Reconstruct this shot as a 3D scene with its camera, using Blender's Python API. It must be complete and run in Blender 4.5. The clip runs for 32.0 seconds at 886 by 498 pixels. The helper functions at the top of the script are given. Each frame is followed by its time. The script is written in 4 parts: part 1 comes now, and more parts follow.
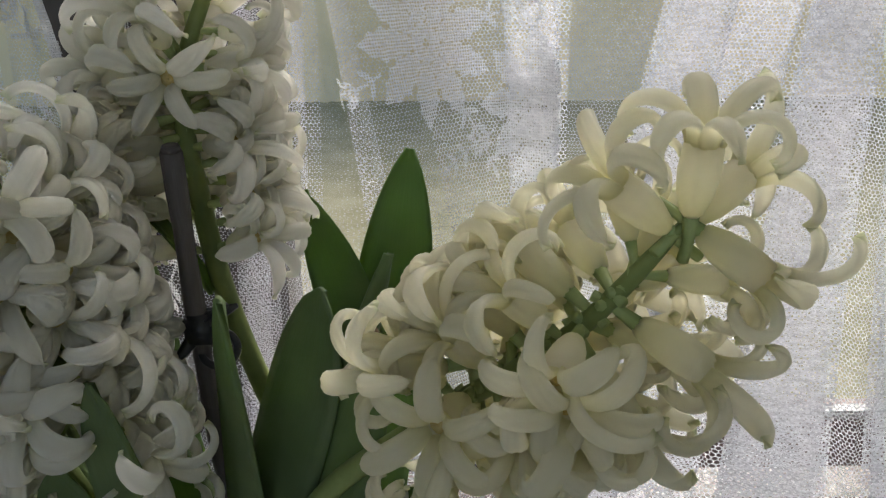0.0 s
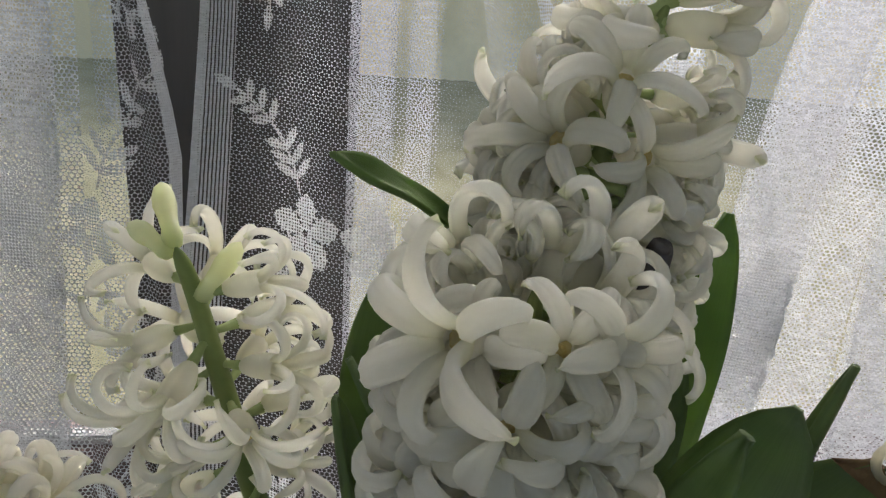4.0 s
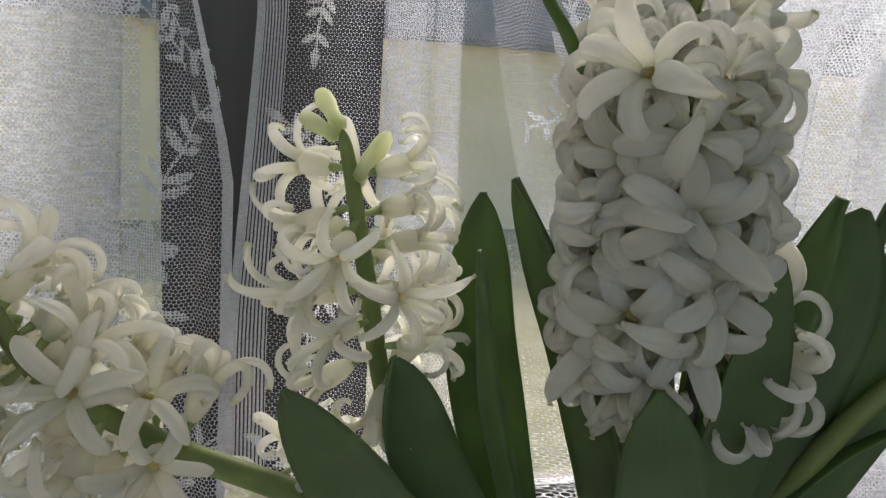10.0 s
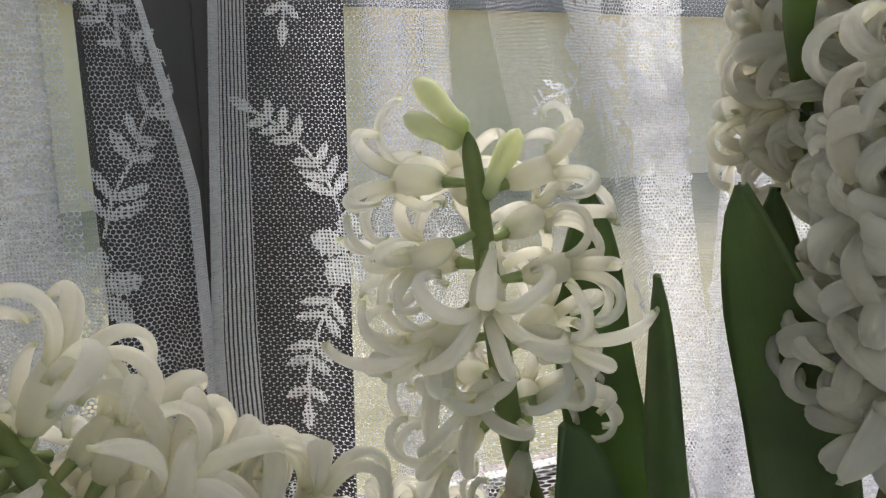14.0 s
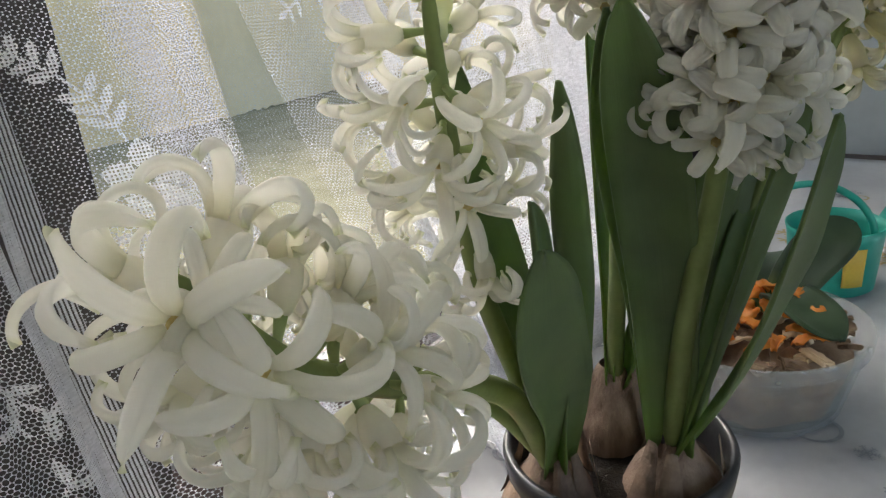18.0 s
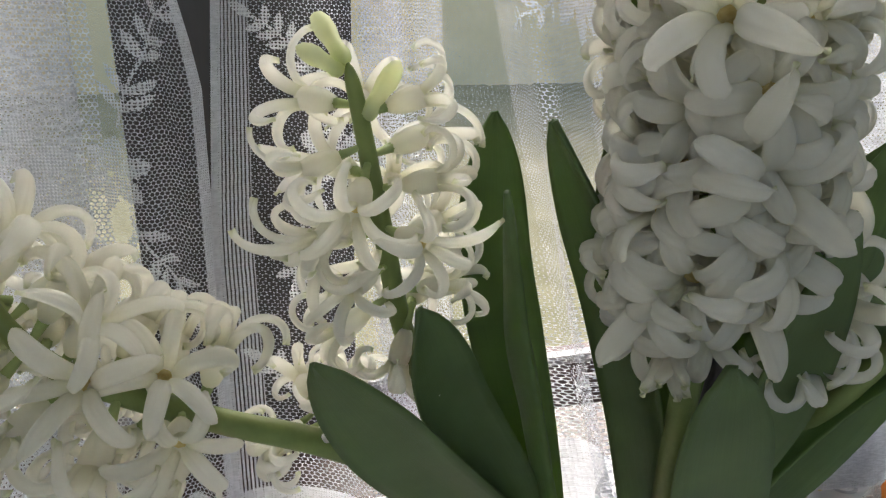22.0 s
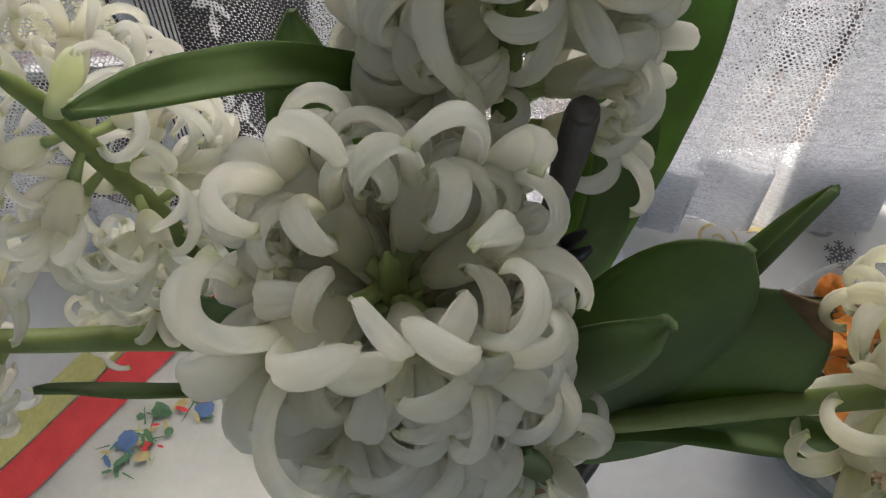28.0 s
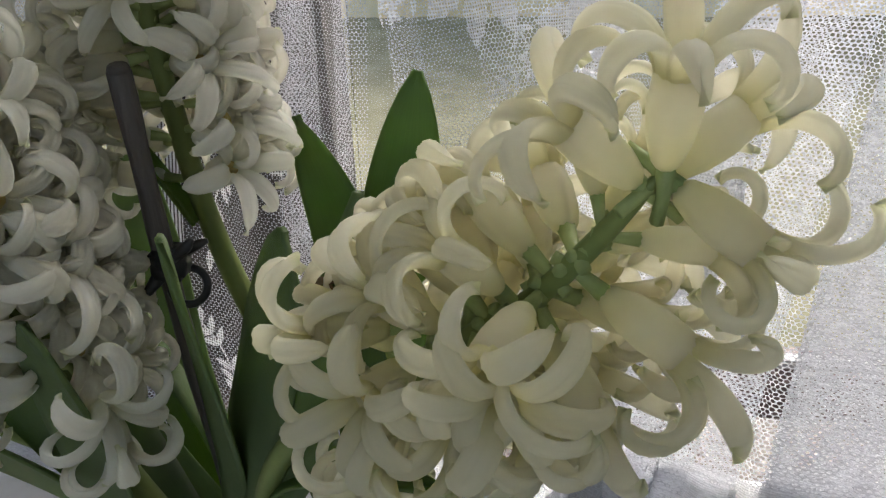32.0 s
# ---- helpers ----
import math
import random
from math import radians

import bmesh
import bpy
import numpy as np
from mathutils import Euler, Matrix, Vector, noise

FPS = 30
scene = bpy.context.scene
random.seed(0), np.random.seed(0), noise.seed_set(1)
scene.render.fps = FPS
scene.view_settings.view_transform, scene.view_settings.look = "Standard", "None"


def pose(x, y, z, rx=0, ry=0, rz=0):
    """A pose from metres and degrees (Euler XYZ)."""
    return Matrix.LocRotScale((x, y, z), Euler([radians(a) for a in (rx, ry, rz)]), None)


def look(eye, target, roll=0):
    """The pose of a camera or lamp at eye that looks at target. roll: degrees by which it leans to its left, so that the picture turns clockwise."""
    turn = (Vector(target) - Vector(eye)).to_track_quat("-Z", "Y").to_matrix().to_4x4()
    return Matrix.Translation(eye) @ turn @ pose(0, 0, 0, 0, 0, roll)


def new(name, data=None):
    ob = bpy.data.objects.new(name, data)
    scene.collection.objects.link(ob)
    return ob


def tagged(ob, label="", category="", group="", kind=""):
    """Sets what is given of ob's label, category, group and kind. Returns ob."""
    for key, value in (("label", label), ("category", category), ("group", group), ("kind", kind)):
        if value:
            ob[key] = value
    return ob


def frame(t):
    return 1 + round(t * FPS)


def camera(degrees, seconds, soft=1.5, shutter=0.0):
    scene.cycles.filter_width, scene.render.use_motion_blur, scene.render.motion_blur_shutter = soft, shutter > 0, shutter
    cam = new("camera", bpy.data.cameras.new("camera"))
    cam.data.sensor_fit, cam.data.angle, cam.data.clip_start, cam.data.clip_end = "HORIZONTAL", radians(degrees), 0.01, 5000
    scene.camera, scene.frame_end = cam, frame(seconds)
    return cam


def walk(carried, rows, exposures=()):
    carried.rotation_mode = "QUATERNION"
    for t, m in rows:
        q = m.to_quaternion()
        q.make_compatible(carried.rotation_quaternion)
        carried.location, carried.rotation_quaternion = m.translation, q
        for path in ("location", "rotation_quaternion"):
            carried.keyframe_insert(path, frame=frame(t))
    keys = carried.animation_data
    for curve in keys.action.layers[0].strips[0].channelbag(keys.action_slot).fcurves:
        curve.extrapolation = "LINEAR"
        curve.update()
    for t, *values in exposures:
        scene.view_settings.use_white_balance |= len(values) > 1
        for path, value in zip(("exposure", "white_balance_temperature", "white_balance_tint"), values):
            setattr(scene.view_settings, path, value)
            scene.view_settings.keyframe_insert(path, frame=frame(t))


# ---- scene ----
cam = camera(61.7, 32.0, soft=1.3)
PATH = [
    (0, (0.0573, 0.1271, 0.3524), (0.075, 1.977, -0.406), -0.4),
    (1, (0.0472, 0.1397, 0.3588), (0.085, 1.986, -0.410), -0.7),
    (1.5, (0.0314, 0.1427, 0.3625), (0.164, 1.970, -0.439), 0.9),
    (2, (0.0071, 0.1460, 0.3670), (0.212, 1.957, -0.456), 2.0),
    (2.5, (-0.0231, 0.1537, 0.3689), (0.225, 1.963, -0.447), 2.9),
    (4.5, (-0.0761, 0.1713, 0.3545), (0.225, 1.976, -0.453), 6.0),
    (5, (-0.0927, 0.1677, 0.3383), (0.143, 1.986, -0.461), 6.2),
    (6, (-0.1206, 0.1626, 0.3132), (0.145, 1.999, -0.434), 8.5),
    (6.5, (-0.1333, 0.1598, 0.3004), (0.167, 1.997, -0.431), 9.6),
    (7, (-0.1473, 0.1527, 0.2967), (0.181, 2.021, -0.336), 10.0),
    (7.5, (-0.1520, 0.1451, 0.2939), (0.156, 2.032, -0.292), 6.4),
    (8, (-0.1532, 0.1387, 0.2955), (0.133, 2.051, -0.217), 5.5),
    (8.5, (-0.1439, 0.1340, 0.2936), (0.242, 2.030, -0.212), 5.3),
    (9, (-0.1415, 0.1339, 0.2952), (0.378, 2.014, -0.147), 5.0),
    (9.5, (-0.1308, 0.1276, 0.3029), (0.329, 2.023, -0.141), 2.8),
    (10, (-0.1196, 0.1239, 0.3009), (0.347, 2.023, -0.116), 4.0),
    (10.5, (-0.1171, 0.1444, 0.3057), (0.649, 1.953, -0.071), 1.8),
    (11, (-0.1235, 0.1652, 0.3051), (0.637, 1.966, -0.119), 2.1),
    (11.5, (-0.1081, 0.1782, 0.3110), (0.684, 1.960, -0.136), 0.1),
    (12, (-0.0963, 0.1786, 0.3169), (0.637, 1.991, -0.104), -1.1),
    (12.5, (-0.1115, 0.1834, 0.3191), (0.561, 2.005, -0.158), 1.1),
    (13, (-0.1292, 0.1892, 0.3096), (0.499, 2.033, -0.143), 1.0),
    (15.5, (-0.2147, 0.1952, 0.3021), (0.842, 1.764, -0.349), -3.7),
    (16, (-0.2365, 0.1985, 0.3058), (0.917, 1.696, -0.347), -5.7),
    (16.5, (-0.2633, 0.2188, 0.2940), (1.068, 1.524, -0.431), -4.3),
    (17, (-0.2561, 0.2158, 0.2856), (1.184, 1.394, -0.447), -5.6),
    (17.5, (-0.2549, 0.2123, 0.2923), (1.262, 1.313, -0.405), -6.0),
    (18, (-0.2595, 0.2168, 0.2916), (1.242, 1.337, -0.409), -5.8),
    (18.5, (-0.2617, 0.2182, 0.2898), (1.242, 1.346, -0.394), -4.5),
    (19, (-0.2538, 0.2137, 0.2932), (1.231, 1.396, -0.337), -2.9),
    (19.5, (-0.2376, 0.1988, 0.2959), (1.135, 1.526, -0.301), -1.2),
    (20, (-0.1894, 0.1770, 0.3017), (0.912, 1.729, -0.314), 0.1),
    (20.5, (-0.1468, 0.1488, 0.3022), (0.651, 1.873, -0.324), 2.6),
    (21, (-0.1401, 0.1508, 0.3086), (0.538, 1.925, -0.318), 1.6),
    (21.5, (-0.1470, 0.1504, 0.3088), (0.487, 1.904, -0.416), -0.2),
    (22, (-0.1313, 0.1493, 0.3174), (0.426, 1.908, -0.455), 2.1),
    (22.5, (-0.0893, 0.1632, 0.3445), (0.307, 1.941, -0.481), 1.8),
    (23, (-0.0671, 0.1764, 0.3665), (0.251, 1.935, -0.532), 1.2),
    (23.5, (-0.0591, 0.1877, 0.3980), (0.208, 1.893, -0.612), -0.4),
    (24, (-0.0480, 0.2166, 0.4139), (0.210, 1.827, -0.744), -0.7),
    (24.5, (-0.0539, 0.2273, 0.4213), (0.284, 1.692, -0.898), 4.1),
    (26.5, (-0.0503, 0.2649, 0.4425), (0.089, 1.209, -1.315), 2.5),
    (27, (-0.0450, 0.2419, 0.4247), (0.088, 1.272, -1.284), 3.0),
    (27.5, (-0.0357, 0.2390, 0.4094), (0.080, 1.184, -1.350), 1.8),
    (28, (-0.0320, 0.2255, 0.3889), (0.120, 1.235, -1.331), 0.7),
    (28.5, (-0.0287, 0.2175, 0.3801), (0.177, 1.263, -1.313), 5.8),
    (29, (-0.0171, 0.1962, 0.3626), (0.188, 1.530, -1.113), 3.5),
    (29.5, (-0.0120, 0.1888, 0.3524), (0.188, 1.647, -1.002), 2.1),
    (30, (0.0005, 0.1773, 0.3404), (0.224, 1.704, -0.932), 2.1),
    (30.5, (0.0257, 0.1668, 0.3367), (0.134, 1.814, -0.793), -0.8),
    (31, (0.0438, 0.1607, 0.3431), (0.096, 1.841, -0.740), 0.7),
    (31.5, (0.0542, 0.1532, 0.3461), (0.021, 1.886, -0.653), -2.3),
    (32, (0.0816, 0.1492, 0.3478), (-0.143, 1.896, -0.599), -1.6),
]
walk(cam, [(t, look(eye, target, roll)) for t, eye, target, roll in PATH], [(0.0, 0.84), (2.5, 0.78), (5.0, 0.94), (8.0, 0.9), (13.0, 1.02), (16.0, 0.98), (18.0, 1.16), (21.0, 1.2), (22.5, 1.05), (24.0, 0.36), (26.5, 0.6), (28.0, 0.87), (30.0, 1.2), (31.0, 1.25), (32.0, 1.0)])

# ---- light ----
world = bpy.data.worlds.new("sky")
scene.world = world
world.use_nodes = True
_n = world.node_tree.nodes
_sky = _n.new("ShaderNodeTexSky")
_sky.sky_type, _sky.sun_disc = "NISHITA", False
_sky.sun_elevation, _sky.sun_rotation = radians(38), radians(35)
_sky.air_density, _sky.dust_density, _sky.ozone_density = 1.0, 4.0, 1.0
world.node_tree.links.new(_sky.outputs[0], _n["Background"].inputs[0])
_n["Background"].inputs[1].default_value = 0.15
sun = new("sun", bpy.data.lights.new("sun", "SUN"))
sun.data.energy, sun.data.angle, sun.data.color = 0.85, radians(14), (1.0, 0.975, 0.95)
sun.matrix_world = look((1.2, 3.0, 2.6), (0, 0.4, 0.1))


# added fill lamp behind the camera, standing as daylight in an unseen wide opening
room_light = new("south_fill_light", bpy.data.lights.new("south_fill_light", "AREA"))
room_light.data.shape, room_light.data.size, room_light.data.size_y = "RECTANGLE", 2.2, 1.9
room_light.data.energy, room_light.data.color = 1.9, (1.0, 0.97, 0.945)
room_light.matrix_world = look((-0.32, -1.88, 0.55), (-0.32, 0.0, 0.55))


# ---- materials ----
def material(name):
    m = bpy.data.materials.new(name)
    m.use_nodes = True
    nt = m.node_tree
    nt.nodes.clear()
    return m, nt


def node(nt, kind, **values):
    n = nt.nodes.new(kind)
    for k, v in values.items():
        if k.startswith("i_"):
            n.inputs[k[2:].replace("_", " ")].default_value = v
        else:
            setattr(n, k, v)
    return n


def ramp(nt, fac, stops):
    r = nt.nodes.new("ShaderNodeValToRGB")
    els = r.color_ramp.elements
    while len(els) < len(stops):
        els.new(0.5)
    for e, (p, c) in zip(els, stops):
        e.position, e.color = p, (*c, 1)
    nt.links.new(fac, r.inputs[0])
    return r.outputs[0]


def mixed(nt, fac, a, b, kind="MIX"):
    m = node(nt, "ShaderNodeMix", data_type="RGBA", blend_type=kind)
    for sock, v in ((m.inputs[0], fac), (m.inputs[6], a), (m.inputs[7], b)):
        if isinstance(v, (int, float)):
            sock.default_value = v
        elif isinstance(v, tuple):
            sock.default_value = (*v, 1)
        else:
            nt.links.new(v, sock)
    return m.outputs[2]


def noise_of(nt, scale, detail=4, coords=None, stretch=None):
    co = coords or node(nt, "ShaderNodeTexCoord").outputs["Object"]
    if stretch:
        mp = node(nt, "ShaderNodeMapping")
        mp.inputs["Scale"].default_value = stretch
        nt.links.new(co, mp.inputs[0])
        co = mp.outputs[0]
    n = node(nt, "ShaderNodeTexNoise", i_Scale=scale, i_Detail=detail)
    nt.links.new(co, n.inputs["Vector"])
    return n.outputs["Fac"]


def bump(nt, height, strength, dist):
    b = node(nt, "ShaderNodeBump", i_Strength=strength, i_Distance=dist)
    nt.links.new(height, b.inputs["Height"])
    return b.outputs[0]


def plain(name, a, b, scale=20.0, rough=0.6, metal=0.0, bumps=0.2, dist=0.001, translucent=0.0, stretch=None, coat=0.0, spec=0.5):
    """Two-tone noisy surface with fine relief; part of the light may pass through."""
    m, nt = material(name)
    f = noise_of(nt, scale, 5, stretch=stretch)
    col = ramp(nt, f, [(0.3, a), (0.7, b)])
    fine = noise_of(nt, scale * 9, 3, stretch=stretch)
    col = mixed(nt, 0.25, col, ramp(nt, fine, [(0.3, (0.75, 0.75, 0.75)), (0.7, (1, 1, 1))]), "MULTIPLY")
    p = node(nt, "ShaderNodeBsdfPrincipled", i_Metallic=metal, i_Roughness=rough, i_Coat_Weight=coat)
    p.inputs["Specular IOR Level"].default_value = spec
    nt.links.new(col, p.inputs["Base Color"])
    nt.links.new(bump(nt, fine, bumps, dist), p.inputs["Normal"])
    out = node(nt, "ShaderNodeOutputMaterial")
    if translucent:
        t = node(nt, "ShaderNodeBsdfTranslucent")
        nt.links.new(col, t.inputs[0])
        mx = node(nt, "ShaderNodeMixShader")
        mx.inputs[0].default_value = translucent
        nt.links.new(p.outputs[0], mx.inputs[1])
        nt.links.new(t.outputs[0], mx.inputs[2])
        nt.links.new(mx.outputs[0], out.inputs[0])
    else:
        nt.links.new(p.outputs[0], out.inputs[0])
    return m


def petal_material(name, body, base, through_col, share):
    """Waxy white petal: veined along its length, tinted at the foot, letting light pass."""
    m, nt = material(name)
    uv = node(nt, "ShaderNodeTexCoord").outputs["UV"]
    sx = node(nt, "ShaderNodeSeparateXYZ")
    nt.links.new(uv, sx.inputs[0])
    tone = ramp(nt, sx.outputs["Y"], [(0.0, base), (0.35, body), (0.9, body), (1.0, (0.8, 0.82, 0.62))])
    veins = noise_of(nt, 14, 3, uv, (9, 0.5, 1))
    blot = noise_of(nt, 160, 3)
    info = node(nt, "ShaderNodeObjectInfo").outputs["Random"]
    tone = mixed(nt, 0.35, tone, ramp(nt, veins, [(0.35, (0.92, 0.92, 0.88)), (0.65, (1, 1, 1))]), "MULTIPLY")
    tone = mixed(nt, 0.5, tone, ramp(nt, blot, [(0.35, (0.93, 0.93, 0.89)), (0.65, (1, 1, 1))]), "MULTIPLY")
    tone = mixed(nt, 0.6, tone, ramp(nt, info, [(0.0, (0.95, 0.945, 0.905)), (1.0, (1, 1, 1))]), "MULTIPLY")
    p = node(nt, "ShaderNodeBsdfPrincipled", i_Roughness=0.5)
    p.inputs["Specular IOR Level"].default_value = 0.3
    p.inputs["Subsurface Weight"].default_value = 1.0
    p.inputs["Subsurface Radius"].default_value = (1.0, 0.95, 0.82)
    p.inputs["Subsurface Scale"].default_value = 0.009
    nt.links.new(tone, p.inputs["Base Color"])
    nt.links.new(bump(nt, veins, 0.2, 0.0005), p.inputs["Normal"])
    t = node(nt, "ShaderNodeBsdfTranslucent")
    nt.links.new(mixed(nt, 1.0, tone, through_col, "MULTIPLY"), t.inputs[0])
    mx = node(nt, "ShaderNodeMixShader")
    mx.inputs[0].default_value = share
    nt.links.new(p.outputs[0], mx.inputs[1])
    nt.links.new(t.outputs[0], mx.inputs[2])
    nt.links.new(mx.outputs[0], node(nt, "ShaderNodeOutputMaterial").inputs[0])
    return m


def leaf_material(name, dark, light, share):
    """Strap leaf: fine parallel veins, waxy skin, some light passing through."""
    m, nt = material(name)
    uv = node(nt, "ShaderNodeTexCoord").outputs["UV"]
    veins = noise_of(nt, 6, 2, uv, (22, 0.25, 1))
    blot = noise_of(nt, 45, 4)
    tone = ramp(nt, blot, [(0.3, dark), (0.7, light)])
    tone = mixed(nt, 0.5, tone, ramp(nt, veins, [(0.3, (0.72, 0.76, 0.7)), (0.7, (1, 1, 1))]), "MULTIPLY")
    sx = node(nt, "ShaderNodeSeparateXYZ")
    nt.links.new(uv, sx.inputs[0])
    tone = mixed(nt, ramp(nt, sx.outputs["Y"], [(0.0, (1, 1, 1)), (0.3, (0, 0, 0))]), tone, (0.16, 0.24, 0.06))
    p = node(nt, "ShaderNodeBsdfPrincipled", i_Roughness=0.42)
    p.inputs["Specular IOR Level"].default_value = 0.4
    nt.links.new(tone, p.inputs["Base Color"])
    nt.links.new(bump(nt, veins, 0.3, 0.0006), p.inputs["Normal"])
    t = node(nt, "ShaderNodeBsdfTranslucent")
    nt.links.new(mixed(nt, 1.0, tone, (1.65, 1.85, 0.66), "MULTIPLY"), t.inputs[0])
    mx = node(nt, "ShaderNodeMixShader")
    mx.inputs[0].default_value = share
    nt.links.new(p.outputs[0], mx.inputs[1])
    nt.links.new(t.outputs[0], mx.inputs[2])
    nt.links.new(mx.outputs[0], node(nt, "ShaderNodeOutputMaterial").inputs[0])
    return m


def lace_material(name, pitch, open_at, kind, white=(0.86, 0.86, 0.88), share=0.5, foot=0.4):
    """Woven cotton with real holes, closer by foot towards the table. kind: 'hex' net, 'grid' dense weave, 'rib' upright ribs. The UV map is in metres."""
    m, nt = material(name)
    uv = node(nt, "ShaderNodeTexCoord").outputs["UV"]
    wob = node(nt, "ShaderNodeTexNoise", i_Scale=170.0, i_Detail=2.0)
    nt.links.new(uv, wob.inputs["Vector"])
    ofs = node(nt, "ShaderNodeVectorMath", operation="MULTIPLY_ADD")
    nt.links.new(wob.outputs["Color"], ofs.inputs[0])
    ofs.inputs[1].default_value = (pitch * 1.1, pitch * 0.9, 0) if kind != "rib" else (pitch * 0.3, pitch * 0.3, 0)
    nt.links.new(uv, ofs.inputs[2])

    def wave(dx, dy, k):
        d = node(nt, "ShaderNodeVectorMath", operation="DOT_PRODUCT")
        nt.links.new(ofs.outputs[0], d.inputs[0])
        d.inputs[1].default_value = (dx * k, dy * k, 0)
        c = node(nt, "ShaderNodeMath", operation="COSINE")
        nt.links.new(d.outputs["Value"], c.inputs[0])
        return c.outputs[0]

    def op(kind_, a, b):
        o = node(nt, "ShaderNodeMath", operation=kind_)
        for s, v in zip(o.inputs, (a, b)):
            if isinstance(v, (int, float)):
                s.default_value = v
            else:
                nt.links.new(v, s)
        return o.outputs[0]

    k = 2 * math.pi / pitch
    if kind == "hex":
        h = op("ADD", op("ADD", wave(0, 1.42, k), wave(1, 0.71, k)), wave(1, -0.71, k))
    elif kind == "grid":
        h = op("ADD", op("MAXIMUM", wave(1, 0, k), -0.6), wave(0, 1, k))
    else:
        h = op("ADD", wave(1, 0, k), op("MULTIPLY", wave(0, 1, k * 1.5), 0.35))
    thin = node(nt, "ShaderNodeTexNoise", i_Scale=38.0, i_Detail=3.0)
    nt.links.new(uv, thin.inputs["Vector"])
    level = op("ADD", open_at, op("MULTIPLY", op("SUBTRACT", thin.outputs["Fac"], 0.5), -0.5))
    if kind == "hex":
        low = node(nt, "ShaderNodeMapRange", interpolation_type="SMOOTHSTEP")
        for i, v in ((1, 0.17), (2, 0.04), (3, 0.0), (4, foot)):
            low.inputs[i].default_value = v
        sy = node(nt, "ShaderNodeSeparateXYZ")
        nt.links.new(uv, sy.inputs[0])
        nt.links.new(sy.outputs["Y"], low.inputs[0])
        level = op("ADD", level, low.outputs[0])
    thread = op("LESS_THAN", h, level)
    body = node(nt, "ShaderNodeBsdfDiffuse")
    tone = ramp(nt, thin.outputs["Fac"], [(0.3, tuple(c * 0.9 for c in white)), (0.7, white)])
    # uneven yarn: thick and thin places along the threads
    yarn = noise_of(nt, 1 / (pitch * 1.3), 2, uv, (0.55, 1.5, 1.0))
    tone = mixed(nt, 1.0, tone, ramp(nt, yarn, [(0.36, (0.72, 0.72, 0.73) if kind == "hex" else (0.88, 0.88, 0.88)), (0.62, (1.07, 1.07, 1.07))]), "MULTIPLY")
    nt.links.new(tone, body.inputs[0])
    nt.links.new(bump(nt, h, 0.75, 0.0005), body.inputs["Normal"])
    tr = node(nt, "ShaderNodeBsdfTranslucent")
    nt.links.new(tone, tr.inputs[0])
    cloth = node(nt, "ShaderNodeMixShader")
    cloth.inputs[0].default_value = share
    nt.links.new(body.outputs[0], cloth.inputs[1])
    nt.links.new(tr.outputs[0], cloth.inputs[2])
    mx = node(nt, "ShaderNodeMixShader")
    nt.links.new(thread, mx.inputs[0])
    nt.links.new(node(nt, "ShaderNodeBsdfTransparent").outputs[0], mx.inputs[1])
    nt.links.new(cloth.outputs[0], mx.inputs[2])
    nt.links.new(mx.outputs[0], node(nt, "ShaderNodeOutputMaterial").inputs[0])
    return m


def glass_material(name, tint, rough):
    m, nt = material(name)
    g = node(nt, "ShaderNodeBsdfPrincipled", i_Roughness=rough)
    g.inputs["Base Color"].default_value = (*tint, 1)
    g.inputs["Transmission Weight"].default_value = 1.0
    g.inputs["IOR"].default_value = 1.35
    nt.links.new(bump(nt, noise_of(nt, 30, 3), 0.15, 0.001), g.inputs["Normal"])
    nt.links.new(g.outputs[0], node(nt, "ShaderNodeOutputMaterial").inputs[0])
    return m


def hazy_material(name, tint, clear):
    """Thin scratched plastic: part clear, part milky."""
    m, nt = material(name)
    p = node(nt, "ShaderNodeBsdfPrincipled", i_Roughness=0.25)
    p.inputs["Base Color"].default_value = (*tint, 1)
    mx = node(nt, "ShaderNodeMixShader")
    f = noise_of(nt, 40, 4)
    nt.links.new(ramp(nt, f, [(0.3, (clear - 0.1,) * 3), (0.7, (clear + 0.1,) * 3)]), mx.inputs[0])
    nt.links.new(p.outputs[0], mx.inputs[1])
    nt.links.new(node(nt, "ShaderNodeBsdfTransparent").outputs[0], mx.inputs[2])
    nt.links.new(mx.outputs[0], node(nt, "ShaderNodeOutputMaterial").inputs[0])
    return m


PETAL = petal_material("white_petal", (0.935, 0.925, 0.902), (0.90, 0.895, 0.79), (1.0, 0.994, 0.968), 0.74)
CREAM = petal_material("cream_petal", (0.93, 0.912, 0.865), (0.91, 0.893, 0.70), (1.0, 0.988, 0.88), 0.74)
BUD = petal_material("green_bud", (0.80, 0.83, 0.62), (0.55, 0.63, 0.34), (1.0, 1.0, 0.75), 0.5)
THROAT = plain("flower_throat", (0.62, 0.45, 0.16), (0.8, 0.7, 0.36), 500, 0.7, translucent=0.3)
STEM = plain("flower_stem", (0.19, 0.245, 0.07), (0.27, 0.335, 0.11), 60, 0.45, bumps=0.1, translucent=0.25)
PEDICEL = plain("pale_green_pedicel", (0.3, 0.4, 0.14), (0.45, 0.52, 0.22), 90, 0.5, translucent=0.3)
LEAF = leaf_material("hyacinth_leaf", (0.115, 0.16, 0.072), (0.155, 0.215, 0.095), 0.36)
LEAF_LIGHT = leaf_material("young_hyacinth_leaf", (0.118, 0.18, 0.062), (0.165, 0.24, 0.088), 0.42)
LEAF_EDGE = plain("dry_leaf_tip", (0.12, 0.07, 0.03), (0.2, 0.13, 0.06), 200, 0.8)
